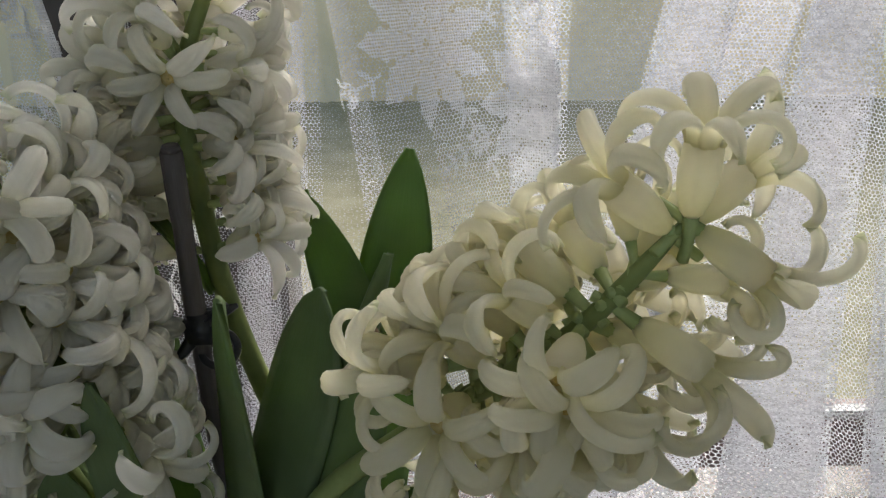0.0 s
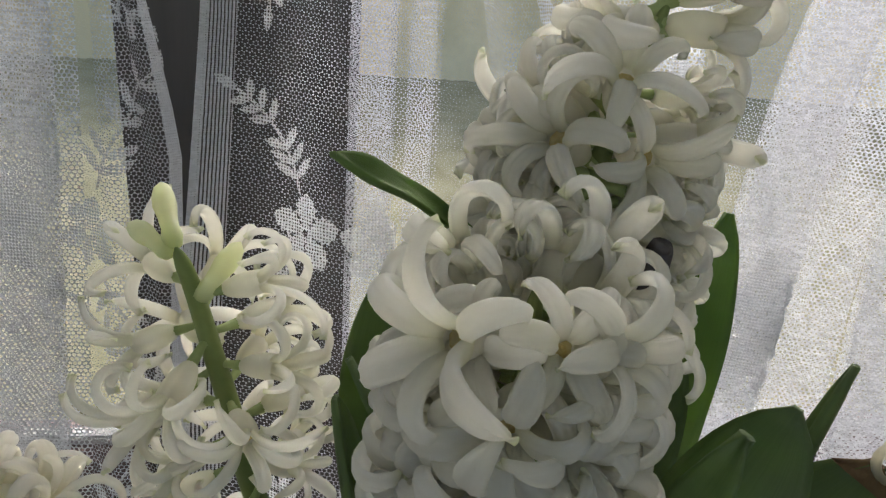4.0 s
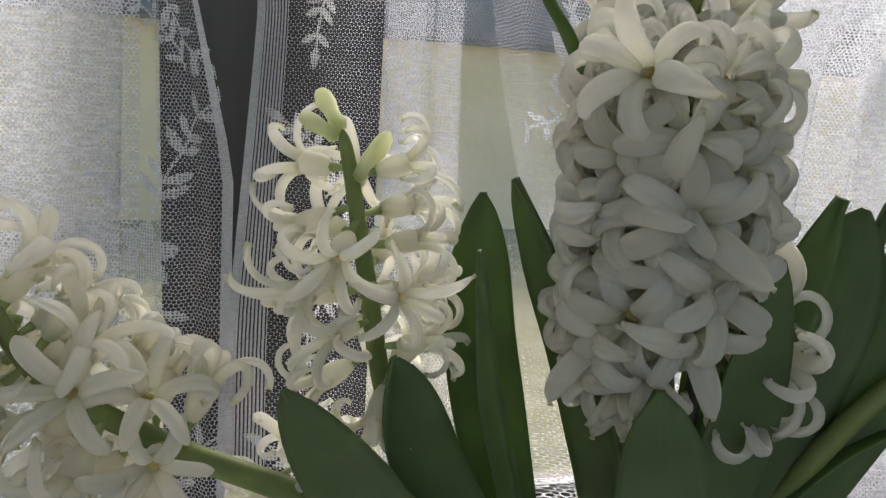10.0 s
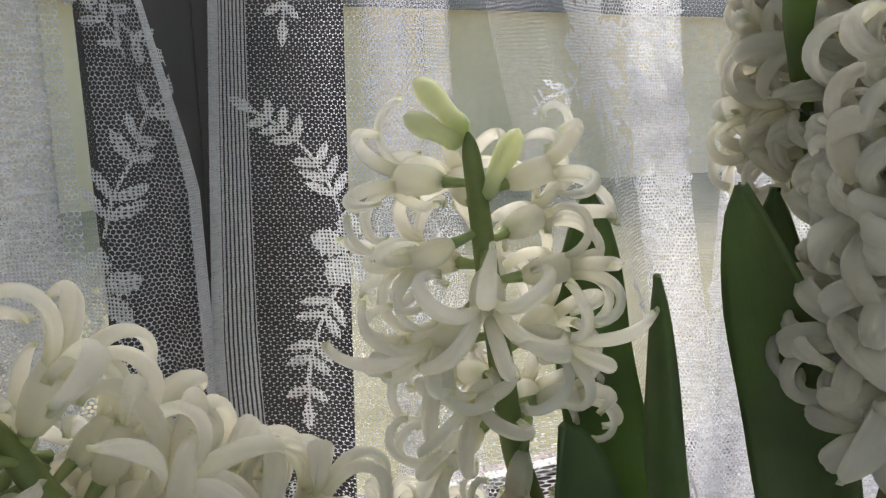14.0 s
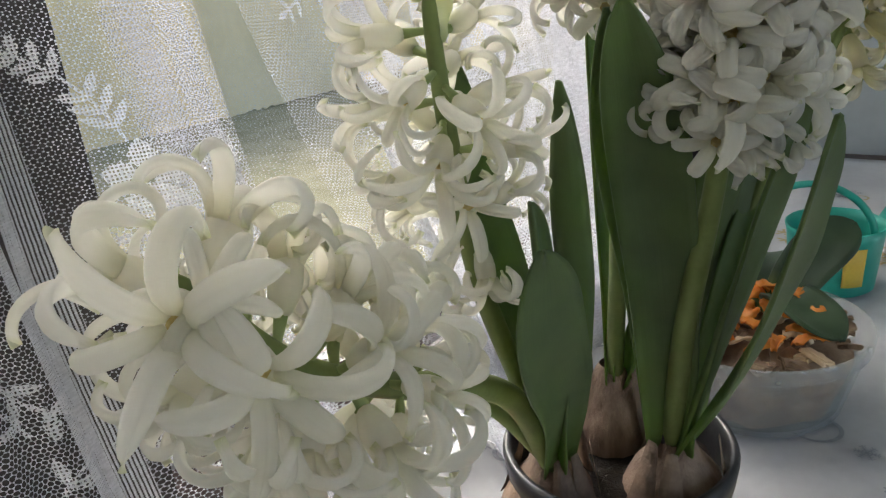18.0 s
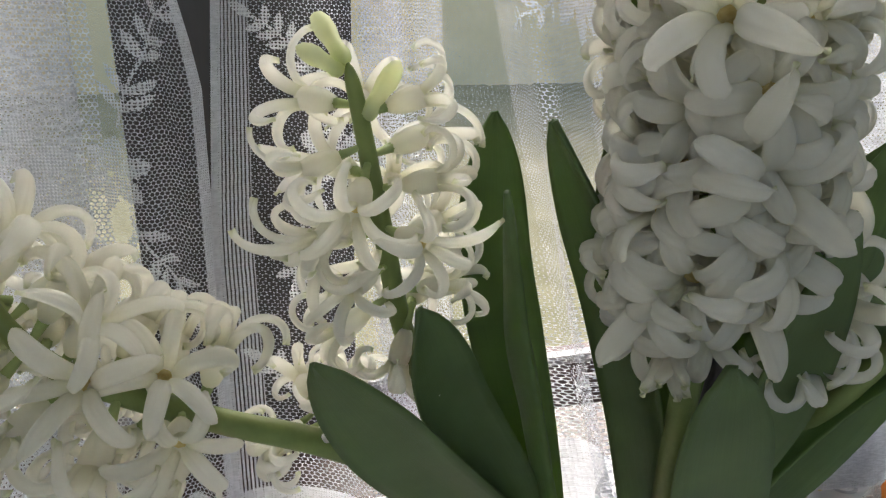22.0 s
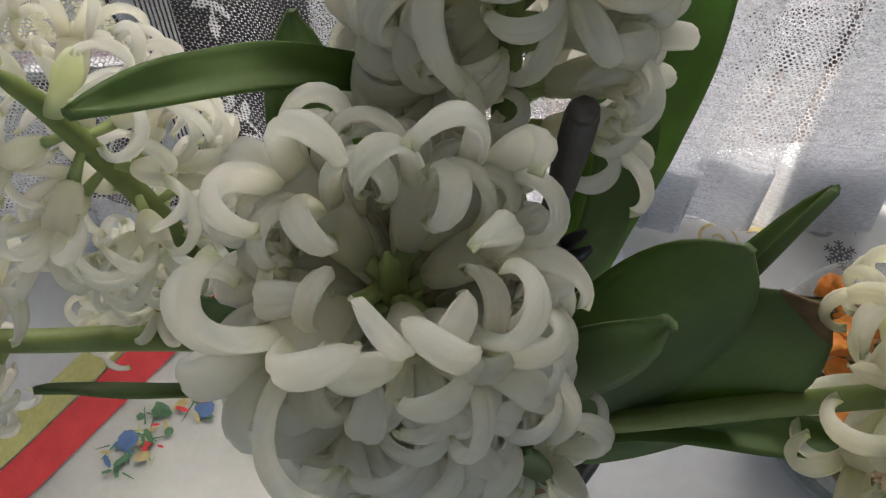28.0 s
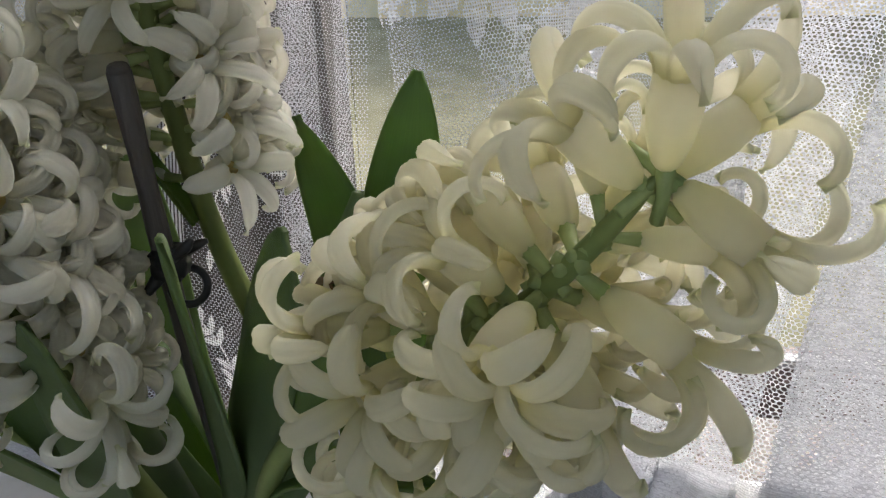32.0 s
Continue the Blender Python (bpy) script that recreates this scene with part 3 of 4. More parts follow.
for i in range(110):
    cx, cy = ((0.014, 0.056), (0.050, 0.030), (-0.030, 0.060))[i % 3]
    x, y = (cx + rng.gauss(0, 0.012), cy + rng.gauss(0, 0.008)) if i % 4 else (rng.gauss(0.062, 0.01), rng.uniform(-0.11, 0.07))
    a, r = rng.uniform(0, 6.3), rng.uniform(0.0018, 0.0055)
    n = rng.choice((5, 7, 9))
    k = rng.choice((0.3, 0.35, 0.6, 1.0))
    pts = [(x + r * math.cos(t) * math.cos(a) - k * r * math.sin(t) * math.sin(a), y + r * math.cos(t) * math.sin(a) + k * r * math.sin(t) * math.cos(a)) for t in (2 * math.pi * j / n for j in range(n))]
    part("bauble_print", flat(pts, 0.0018 + 0.00001 * i), rng.choice((PRINT_GREEN, PRINT_GREEN, PRINT_GREEN, PRINT_RED, PRINT_BLUE, PRINT_GOLD)), napkin, smooth=False)

# ---- lace curtains ----
def drape(x, y, z):
    """How far the cloth swings into the room towards its foot."""
    reach = 0.085 + 0.02 * min(1.0, max(0.0, (x - 0.10) / 0.10))
    return y - reach * max(0.0, (0.33 - z) / 0.33) ** 1.3 + 0.012 * max(0.0, z - 0.33)


def panel_line(pts, step=0.003):
    """The fold line of a panel, evenly spaced, with its running length."""
    fine = curve_points([(x, y, 0) for x, y in pts], len(pts) * 24)
    out, run, last = [], 0.0, None
    acc = 0.0
    for p in fine:
        if last is not None:
            acc += (p - last).length
        if last is None or acc - run >= step:
            out.append((p.x, p.y, acc))
            run = acc
        last = p
    return out


def folds(x0, x1, y, kinds):
    """Pleats from x0 to x1; each is (end, layers)."""
    pts, x = [(x0, y)], x0
    for end, layers in kinds:
        if layers == 3:
            d = end - x
            pts += [(x + d * 0.6, y - 0.006), (end, y - 0.009), (x + d * 0.5, y - 0.002), (x, y + 0.004), (x + d * 0.5, y + 0.010), (end + 0.003, y + 0.006)]
        elif layers == 5:
            d = end - x
            pts += [(x + d * 0.6, y - 0.008), (end, y - 0.012), (x + d * 0.5, y - 0.006), (x, y - 0.001), (x + d * 0.5, y), (end, y + 0.002), (x + d * 0.5, y + 0.006), (x + 0.002, y + 0.010), (x + d * 0.5, y + 0.014), (end + 0.003, y + 0.009)]
        else:
            m = (x + end) / 2
            pts += [(m, y + layers * 0.006), (end, y)]
        x = end
    return pts


LEFT = folds(-0.85, -0.13, 0.556, [(-0.8, 1), (-0.72, 3), (-0.66, -1), (-0.58, 3), (-0.52, 1), (-0.46, 3), (-0.42, -1.5), (-0.35, 3), (-0.335, 1), (-0.274, 3), (-0.256, 0.4), (-0.190, 3), (-0.178, 0.5), (-0.158, -0.8), (-0.139, -1.4)])
# the right panel: net before the post, two narrow pleats, then one pleat that stands out into the room
RIGHT = [(-0.124, 0.550), (-0.109, 0.553), (-0.088, 0.545), (-0.066, 0.528), (-0.047, 0.522), (-0.032, 0.526), (-0.042, 0.539), (-0.056, 0.545), (-0.044, 0.549), (-0.031, 0.551), (-0.044, 0.555), (-0.056, 0.559), (-0.042, 0.564), (-0.028, 0.558), (-0.019, 0.548), (-0.0115, 0.543), (-0.019, 0.552), (-0.026, 0.558), (-0.012, 0.562), (0.003, 0.557), (0.0125, 0.547), (0.0130, 0.520), (0.0095, 0.495), (0.016, 0.493), (0.032, 0.507), (0.062, 0.532)]
RIGHT += folds(0.096, 0.62, 0.548, [(0.128, 3), (0.178, 0.8), (0.215, 5), (0.252, 3), (0.262, 0.6), (0.30, 5), (0.318, -1), (0.37, 5), (0.40, 3), (0.46, 5), (0.49, 3), (0.55, 5), (0.57, 1), (0.62, 5)])
ZS = [0.003 + 0.022 * i for i in range(16)] + [0.36 + 0.1 * i for i in range(12)]


def along(line, s):
    """The place on a fold line at running length s."""
    for a, b in zip(line, line[1:]):
        if b[2] >= s:
            f = (s - a[2]) / max(1e-9, b[2] - a[2])
            return a[0] + f * (b[0] - a[0]), a[1] + f * (b[1] - a[1]), b[0] - a[0], b[1] - a[1]
    a, b = line[-2:]
    return b[0], b[1], b[0] - a[0], b[1] - a[1]


def cloth_at(line, s, z, off=0.0):
    """A point of the cloth; the panels swing apart above and meet below beside the post."""
    x, y, dx, dy = along(line, s)
    q = math.hypot(dx, dy)
    total = line[-1][2]
    left = line[0][0] < -0.5
    edge = (total - s) if left else s
    near = max(0.0, 1 - edge / 0.05)
    x += 0.004 * noise.noise(Vector((s * 5, z * 2.2, 1))) * (1 - near)
    if not left:
        x += (0.31 - z) * float(np.interp(x, (0.0, 0.013, 0.04, 0.09, 0.13, 0.178, 0.26, 0.34), (0.0, 0.22, 0.22, 0.05, 0.0, -0.24, -0.2, 0.0)))
    x += near * ((0.003 - 0.22 * max(0.0, z - 0.25)) if left else -0.002 - 0.08 * min(0.16, max(0.0, 0.33 - z)))
    y -= near * (0.006 if left else 0.0)
    wave = 0.004 * noise.noise(Vector((s * 18, z * 4, 5))) + 0.010 * max(0.0, 0.2 - z) / 0.2 * noise.noise(Vector((s * 9, z * 3, 8)))
    return Vector((x + dy / q * off, drape(x, y, z) - dx / q * off + wave, z))


def curtain(name, label, pts, first, last):
    """A hanging lace panel; first and last: widths of the ribbed hems at its ends."""
    line = panel_line(pts)
    total = line[-1][2]
    ob = thing(name, label, "curtain", (0, 0, 0), "lace curtains at the window")

    def cloth(n, s0, s1, mat, off=0.0, lab=""):
        ss = np.linspace(s0, s1, max(2, int((s1 - s0) / 0.0045)))
        rows = [[cloth_at(line, s, z, off) for s in ss] for z in ZS]
        uvs = [[(s, z) for s in ss] for z in ZS]
        part(n, sheet(rows, uvs), mat, ob, lab)

    # the net is thin where single, close where gathered; its whites carry painted light
    def reach(x):
        return next(c for a, b, c in line if a >= x)

    if first == 0:
        for s0, s1, mat in ((first, reach(-0.189), NET_FULL), (reach(-0.189), reach(-0.1775), NET_THIN), (reach(-0.1775), total - last, NET_LEFT)):
            cloth("net", s0, s1, mat, lab="gathered close net" if mat is NET_FULL else "")
    else:
        for s0, s1, mat in ((first, reach(-0.0095), NET), (reach(-0.0095), reach(0.0122), NET_THIN), (reach(0.0122), reach(0.045), NET), (reach(0.045), reach(0.132), NET_DENSE), (reach(0.132), reach(0.176), NET), (reach(0.176), total - last, NET_DENSE)):
            cloth("net", s0, s1, mat, lab="gathered close net" if mat is NET_DENSE else "")
    low = np.linspace(0.0, total, int(total / 0.0045))
    foot = (0.003, 0.014, 0.025, 0.036, 0.042)
    part("bottom_hem", sheet([[cloth_at(line, s, z, 0.0014) for s in low] for z in foot], [[(s, z) for s in low] for z in foot]), HEM, ob, "doubled bottom hem")
    if first:
        cloth("hem", 0.0, first, RIB, lab="ribbed upright hem")
        cloth("edge", 0.0, 0.004, HEM, 0.0012)
    if last:
        cloth("hem", total - last, total, HEM, lab="folded edge")
    return ob, line, total


def leaf_shape(cx, cz, length, width, turn, n=7):
    """Outline grid of a woven leaf in the plane of the cloth."""
    rows = []
    for i in range(n + 1):
        f = i / n
        w = width * math.sin(math.pi * min(1, f * 0.94 + 0.05)) ** 0.8 * (0.85 + 0.3 * (i % 2))
        rows.append([(cx + f * length * math.cos(turn) - k * w * math.sin(turn), cz + f * length * math.sin(turn) + k * w * math.cos(turn)) for k in (-0.5, 0, 0.5)])
    return rows


def motif(ob, line, grid, name="lace_leaf"):
    rows = [[cloth_at(line, s, max(0.004, z), 0.0022) for s, z in r] for r in grid]
    part(name, sheet(rows, [[(s, z) for s, z in r] for r in grid]), WEAVE, ob)


def sprig(ob, line, s, z, turn, size=1.0, bow=0.0, pairs=4):
    """A woven stalk with paired blunt leaves; bow: degrees by which it curves on its way."""
    L = 0.052 * size
    at, way, spots = (s, z), turn, []
    for i in range(9):
        spots.append((*at, way))
        way += radians(bow) / 8
        at = (at[0] + L / 8 * math.cos(way), at[1] + L / 8 * math.sin(way))
    motif(ob, line, [[(p - k * math.sin(w), q + k * math.cos(w)) for k in (-0.0008, 0.0008)] for p, q, w in spots], "lace_stalk")
    for i in range(pairs):
        p, q, w = spots[min(8, int(1 + 8 * i / pairs))]
        for sd in (-1, 1):
            motif(ob, line, leaf_shape(p, q, (0.0125 - 0.0007 * i) * size, 0.0040 * size, w + sd * radians(52)))
    p, q, w = spots[-1]
    motif(ob, line, leaf_shape(p, q, 0.012 * size, 0.0044 * size, w))


def rosette(ob, line, s, z, r, petals=6):
    """A woven flower: petals with gaps between them round a small open eye."""
    for k in range(petals):
        a = 2 * math.pi * k / petals + 0.3
        grid = leaf_shape(s + 0.2 * r * math.cos(a), z + 0.2 * r * math.sin(a), r * 0.8, r * 3.3 / petals, a, 9)
        motif(ob, line, grid, "lace_petal")
    e = 0.0022 if r > 0.02 else 0.0016
    motif(ob, line, [[(s + q * math.cos(a), z + q * math.sin(a)) for q in (e, 0.17 * r + e)] for a in (2 * math.pi * j / 14 for j in range(15))], "lace_eye")


left_curtain, lline, ltotal = curtain("lace_curtain", "white lace net curtain with woven leaf sprigs beside the post", LEFT, 0.0, 0.0075)
right_curtain, rline, rtotal = curtain("lace_curtain", "white lace net curtain with woven flowers and a ribbed hem", RIGHT, 0.0165, 0.0)
for k in range(-1, 4):
    z = 0.217 + 0.17 * k
    if z > 0.06:
        rosette(right_curtain, rline, 0.057, z, 0.019, 5)
        rosette(right_curtain, rline, 0.093, z - 0.002, 0.018, 5)
        rosette(left_curtain, lline, ltotal - 0.052, z - 0.012, 0.019, 6)
    sprig(right_curtain, rline, 0.053, z + 0.018, radians(100), 1.1, 50, 6)
    sprig(right_curtain, rline, 0.049, z - 0.016, radians(236), 1.05, 30, 5)
    sprig(left_curtain, lline, ltotal - 0.046, z + 0.010, radians(80), 1.35, -40, 5)
    sprig(left_curtain, lline, ltotal - 0.044, z - 0.032, radians(285), 1.2, 40, 4)
    sprig(left_curtain, lline, ltotal - 0.022, z + 0.085, radians(120), 1.0, 30, 4)


def running(line, x):
    """The running length at which a panel first reaches x."""
    return next(c for a, b, c in line if a >= x)


for x, z in ((0.051, 0.306), (0.045, 0.12), (0.118, 0.27), (0.20, 0.17), (0.30, 0.33), (0.45, 0.25)):
    s = running(rline, x)
    rosette(right_curtain, rline, s, z, 0.043, 9)
    for a in (15, 100, 200, 300):
        sprig(right_curtain, rline, s + 0.036 * math.cos(radians(a)), z + 0.036 * math.sin(radians(a)), radians(a), 0.8)
for x, z in ((-0.29, 0.29), (-0.31, 0.13), (-0.225, 0.21), (-0.42, 0.25)):
    s = running(lline, x)
    rosette(left_curtain, lline, s, z, 0.028, 6)
    for a in (40, 130, 220, 320):
        sprig(left_curtain, lline, s + 0.03 * math.cos(radians(a)), z + 0.03 * math.sin(radians(a)), radians(a), 0.9)

# ---- pot with the bulbs ----
POT = Vector((0.005, 0.328, 0.0))
pot = thing("flower_pot", "round black plastic flower pot filled with dark soil", "flower pot", (POT.x, POT.y, 0.001))
part("body", lathe([(0.0, 0.003), (0.036, 0.0), (0.038, 0.003), (0.047, 0.072), (0.047, 0.074), (0.050, 0.075), (0.0515, 0.086), (0.0500, 0.089), (0.0475, 0.088), (0.0455, 0.076), (0.042, 0.045), (0.0, 0.040)], 48), BLACK_POT, pot)
bm = lathe([(0.0, 0.074), (0.015, 0.075), (0.03, 0.073), (0.0445, 0.071)], 36, 0.02)
for v in bm.verts:
    v.co.z += 0.004 * noise.noise(v.co * 90)
part("soil", bm, SOIL, pot)


# ---- hyacinths ----
def petal_mesh(name, length, width, start, bend, mat, cup=0.30, nl=15, nw=7, curl_pow=1.0, twist=0.0, sway=0.0):
    """A soft strap petal that leaves the tube and rolls back; local z is the flower's axis, x its own way out."""
    rows, pos, ang = [], Vector((0.0034, 0, 0)), radians(start)
    ds = length / nl
    for i in range(nl + 1):
        f = i / nl
        w = width * (0.74 + 0.30 * math.sin(math.pi * min(1, 0.15 + 0.9 * f)))
        if f > 0.5:
            w *= max(0.14, (1 - ((f - 0.5) / 0.505) ** 2.6) ** 0.62)
        out = Vector((math.sin(ang), 0, math.cos(ang)))
        nrm = Vector((math.cos(ang), 0, -math.sin(ang)))
        tw = radians(twist) * f * f
        side = Vector((0, 1, 0)) * math.cos(tw) + nrm * math.sin(tw)
        up = nrm * math.cos(tw) - Vector((0, 1, 0)) * math.sin(tw)
        line = []
        for j in range(nw):
            k = 2 * j / (nw - 1) - 1
            line.append(pos + Vector((0, sway * length * f * f, 0)) + side * (k * w / 2) + up * (cup * w * 0.5 * (abs(k) ** 2.2 - 0.3)) * -1)
        rows.append(line)
        pos = pos + out * ds
        ang += radians(bend) / nl * (0.45 + 1.1 * f ** curl_pow)
    return mesh_of(sheet(rows, thick=0.0021), name, mat)


def tube_mesh(name, mat, neck=1.0, length=0.0125):
    prof = [(0.0010, -0.0004), (0.0023, 0.0010), (0.0034, 0.004), (0.0039, 0.0075), (0.0037, 0.0105), (0.0033, 0.0130)]
    bm = lathe([(r, z * neck) for r, z in prof], 12)
    uv = bm.loops.layers.uv.new("UVMap")
    for f in bm.faces:
        for l in f.loops:
            l[uv].uv = (0.5, l.vert.co.z / (length * neck) * 0.4)
    return mesh_of(bm, name, mat)


def floret_kit(mat, wide, more, long=0.0215, neck=1.0):
    """Shared meshes for a flower of one colour: width of its petals, how much further they curl, how long its tube is."""
    return {
        "neck": neck,
        "tube": tube_mesh("floret", mat, neck),
        "outer": [petal_mesh("petal", long * l, wide, 18, b + more, mat, 0.32, curl_pow=p, twist=t, sway=y) for b, p, l, t, y in ((225, 1.0, 1.0, 20, 0.1), (260, 1.1, 1.05, -30, -0.08), (190, 0.8, 0.92, 12, -0.16), (295, 1.3, 1.1, 35, 0.05), (160, 1.5, 0.96, -18, 0.14), (245, 0.7, 1.0, 0, -0.04), (210, 1.7, 1.08, 45, 0.1))],
        "inner": [petal_mesh("petal", long * 0.95 * l, wide * 1.14, 14, b + more, mat, 0.32, curl_pow=p, twist=t, sway=y) for b, p, l, t, y in ((185, 1.0, 1.0, -15, 0.08), (215, 1.2, 1.05, 25, -0.1), (155, 0.8, 0.92, 10, 0.14), (255, 1.4, 1.0, -30, 0.0), (130, 1.6, 1.06, 18, -0.14), (200, 0.7, 0.95, 0, 0.05))],
        "shut": [petal_mesh("petal", 0.0150, 0.0060, 4, b, mat, 0.5) for b in (30, 45, 65)],
    }


KIT, KIT_LOOSE, KIT_CREAM = floret_kit(PETAL, 0.0047, 60, 0.0185), floret_kit(PETAL, 0.0047, 45, 0.0225), floret_kit(CREAM, 0.0044, 25, 0.0190, 1.22)
KIT_SMALL = floret_kit(PETAL, 0.0044, 35, 0.0180)
KIT_BENT = floret_kit(PETAL, 0.0044, 25, 0.0232)
KIT_AIRY = floret_kit(PETAL, 0.0037, 10, 0.0225)
THROAT_MESH = mesh_of(lathe([(0.0, 0.0092), (0.0009, 0.0108), (0.0014, 0.0096), (0.0024, 0.0102)], 9), "throat", THROAT)
PEDICEL_MESH = mesh_of(tube([(0, 0, -0.0095), (0.0004, 0, -0.005), (0, 0, 0.0012)], [0.0012, 0.0011, 0.0017], 7), "pedicel", PEDICEL)


def floret(plant, at, way, kit, rng, size=1.0, form="open", spin=None, pedicel=True):
    """One bell flower whose tube points along way from its foot at at."""
    q = Vector(way).normalized().to_track_quat("Z", "Y").to_matrix().to_4x4()
    spin = rng.uniform(0, 6.28) if spin is None else spin
    f = part("floret", kit["tube"], None, plant)
    f.matrix_basis = Matrix.Translation(at) @ q @ Matrix.Rotation(spin, 4, "Z") @ Matrix.Scale(size, 4)
    for k in range(6):
        pool = kit["shut"] if form == "shut" else kit["outer"] if k % 2 else kit["inner"]
        p = part("petal", rng.choice(pool), None, f)
        p.matrix_basis = Matrix.Translation((0, 0, 0.0118 * kit["neck"])) @ Matrix.Rotation(radians(60 * k + rng.uniform(-9, 9)), 4, "Z") @ Matrix.Rotation(radians(rng.uniform(-8, 8)), 4, "Y") @ Matrix.Rotation(radians(rng.uniform(-14, 14)), 4, "X") @ Matrix.Scale(rng.uniform(0.9, 1.08), 4)
    part("throat", THROAT_MESH, None, f).location.z = 0.0118 * (kit["neck"] - 1)
    if pedicel:
        part("pedicel", PEDICEL_MESH, None, f)
    return f


def bud(plant, at, way, length, width):
    """A closed bud, greenish and blunt, with a seam of three sepals."""
    bm = bmesh.new()
    prof = [(0.12, 0.0), (0.36, 0.06), (0.44, 0.16), (0.37, 0.3), (0.40, 0.45), (0.5, 0.62), (0.47, 0.78), (0.32, 0.92), (0.04, 1.0)]
    rings = [[bm.verts.new((width * r * math.cos(a) * (1 + 0.09 * math.cos(3 * a)), width * r * math.sin(a) * (1 + 0.09 * math.cos(3 * a)), z * length)) for a in (2 * math.pi * j / 15 for j in range(15))] for r, z in prof]
    uv = bm.loops.layers.uv.new("UVMap")
    for a, b in zip(rings, rings[1:]):
        for j in range(15):
            bm.faces.new((a[j], a[(j + 1) % 15], b[(j + 1) % 15], b[j]))
    for f in bm.faces:
        for l in f.loops:
            l[uv].uv = (0.5, l.vert.co.z / length)
    ob = part("bud", bm, BUD, plant, "closed pale green bud")
    ob.matrix_basis = Matrix.Translation(at) @ Vector(way).normalized().to_track_quat("Z", "Y").to_matrix().to_4x4()


def strap_leaf(plant, pts, width, face, mat=None, fold=0.25, thick=0.0016, blunt=0.5, dry=False, name="leaf"):
    """A strap leaf along pts; face: the way its hollow side looks; fold: depth of the channel."""
    n = 26
    line = curve_points(pts, n)
    rows = []
    for i, p in enumerate(line):
        f = i / n
        d = (line[min(i + 1, n)] - line[max(i - 1, 0)]).normalized()
        nrm = Vector(face) - d * Vector(face).dot(d)
        nrm.normalize()
        side = d.cross(nrm)
        w = width * (0.68 + 0.32 * min(1, f / 0.55) ** 0.8)
        if f > 0.62:
            w *= max(0.02, (1 - ((f - 0.62) / 0.385) ** (1.6 + blunt * 1.6))) ** 0.75
        row = []
        for j in range(9):
            k = j / 4 - 1
            row.append(p + side * (k * w / 2) + nrm * (fold * w * (abs(k) ** 1.6) * (1 - 0.5 * f)) + nrm * 0.0012 * noise.noise(Vector((f * 5, k, width * 900 + pts[-1][0] * 50))))
        rows.append(row)
    ob = part(name, sheet(rows, thick=thick), mat or LEAF, plant)
    if dry:
        tip = rows[-2:]
        part("dry_tip", sheet([[q + Vector((0, 0, 0.0003)) for q in r] for r in tip], thick=thick * 1.35), LEAF_EDGE, ob, "brown withered tip")
    return ob


def bulb(plant, at, r, h, seed):
    """A papery bulb with loose husk strips round its neck."""
    rng = random.Random(seed)
    bm = lathe([(0.0, 0.0), (r * 0.7, 0.003), (r, h * 0.3), (r * 0.98, h * 0.5), (r * 0.75, h * 0.72), (r * 0.48, h * 0.88), (r * 0.36, h), (r * 0.26, h * 1.06)], 28, 0.03)
    ob = part("bulb", bm, BULB, plant, "brown papery bulb")
    ob.location = at
    for i in range(7):
        a = rng.uniform(0, 6.28)
        ca, sa = math.cos(a), math.sin(a)
        rows = []
        for k in range(6):
            f = k / 5
            rr = r * (0.98 - 0.52 * f + 0.12 * f * f) * 1.04 + (0.004 * f if i % 2 else 0)
            z = h * (0.45 + 0.62 * f) + 0.004 * rng.random()
            w = 0.006 * (1 - 0.8 * f) + 0.001
            rows.append([(rr * ca - s * w * sa, rr * sa + s * w * ca, z) for s in (-1, 0, 1)])
        part("husk", sheet(rows, thick=0.0004), HUSK, ob)


def spike(plant, pts, s0, s1, count, kit, seed, size=1.0, radius=0.0055, rise=15, gap=0.0105, clear=None, thin_top=0.2, skip=None):
    """A flower stalk along pts with bells set round it in a spiral between the fractions s0 and s1."""
    rng = random.Random(seed)
    n = 48
    line = curve_points(pts, n)
    part("flower_stalk", tube(line, [radius * (1.0 - 0.60 * i / n) * (1 if i < n - 5 else math.sqrt(max(0.02, 1 - ((i - n + 5) / 5.1) ** 2))) for i in range(n + 1)], 12), STEM, plant, "fleshy green stalk")
    for i in range(count):
        f = s0 + (s1 - s0) * (i + 0.3 * rng.random()) / count
        k = min(n - 1, int(f * n))
        p = line[k].lerp(line[k + 1], f * n - k)
        d = (line[min(k + 2, n)] - line[max(k - 1, 0)]).normalized()
        side = d.orthogonal().normalized()
        a = i * 2.39996 + rng.uniform(-0.25, 0.25)
        out = side * math.cos(a) + d.cross(side) * math.sin(a)
        tilt = radians(rise + rng.uniform(-16, 16) + 110 * max(0, (i / count - 0.75)))
        way = out * math.cos(tilt) + d * math.sin(tilt) + Vector((0, 0, -0.12))
        r = radius * (1 - 0.60 * f)
        if clear and f > clear[1] and way.normalized().dot(Vector(clear[0]).normalized()) > clear[2]:
            continue
        if skip and f < skip[1] and way.normalized().dot(Vector(skip[0]).normalized()) > skip[2]:
            continue
        sz = size * rng.uniform(0.88, 1.08) * (1 - thin_top * max(0, i / count - 0.7) / 0.3)
        floret(plant, p + out * (r * 0.4 + gap * 0.62 * sz), way, kit, rng, sz)
    return line


bulb_a, bulb_b, bulb_e = Vector((0.004, 0.302, 0.048)), Vector((-0.022, 0.348, 0.042)), Vector((0.027, 0.340, 0.054))

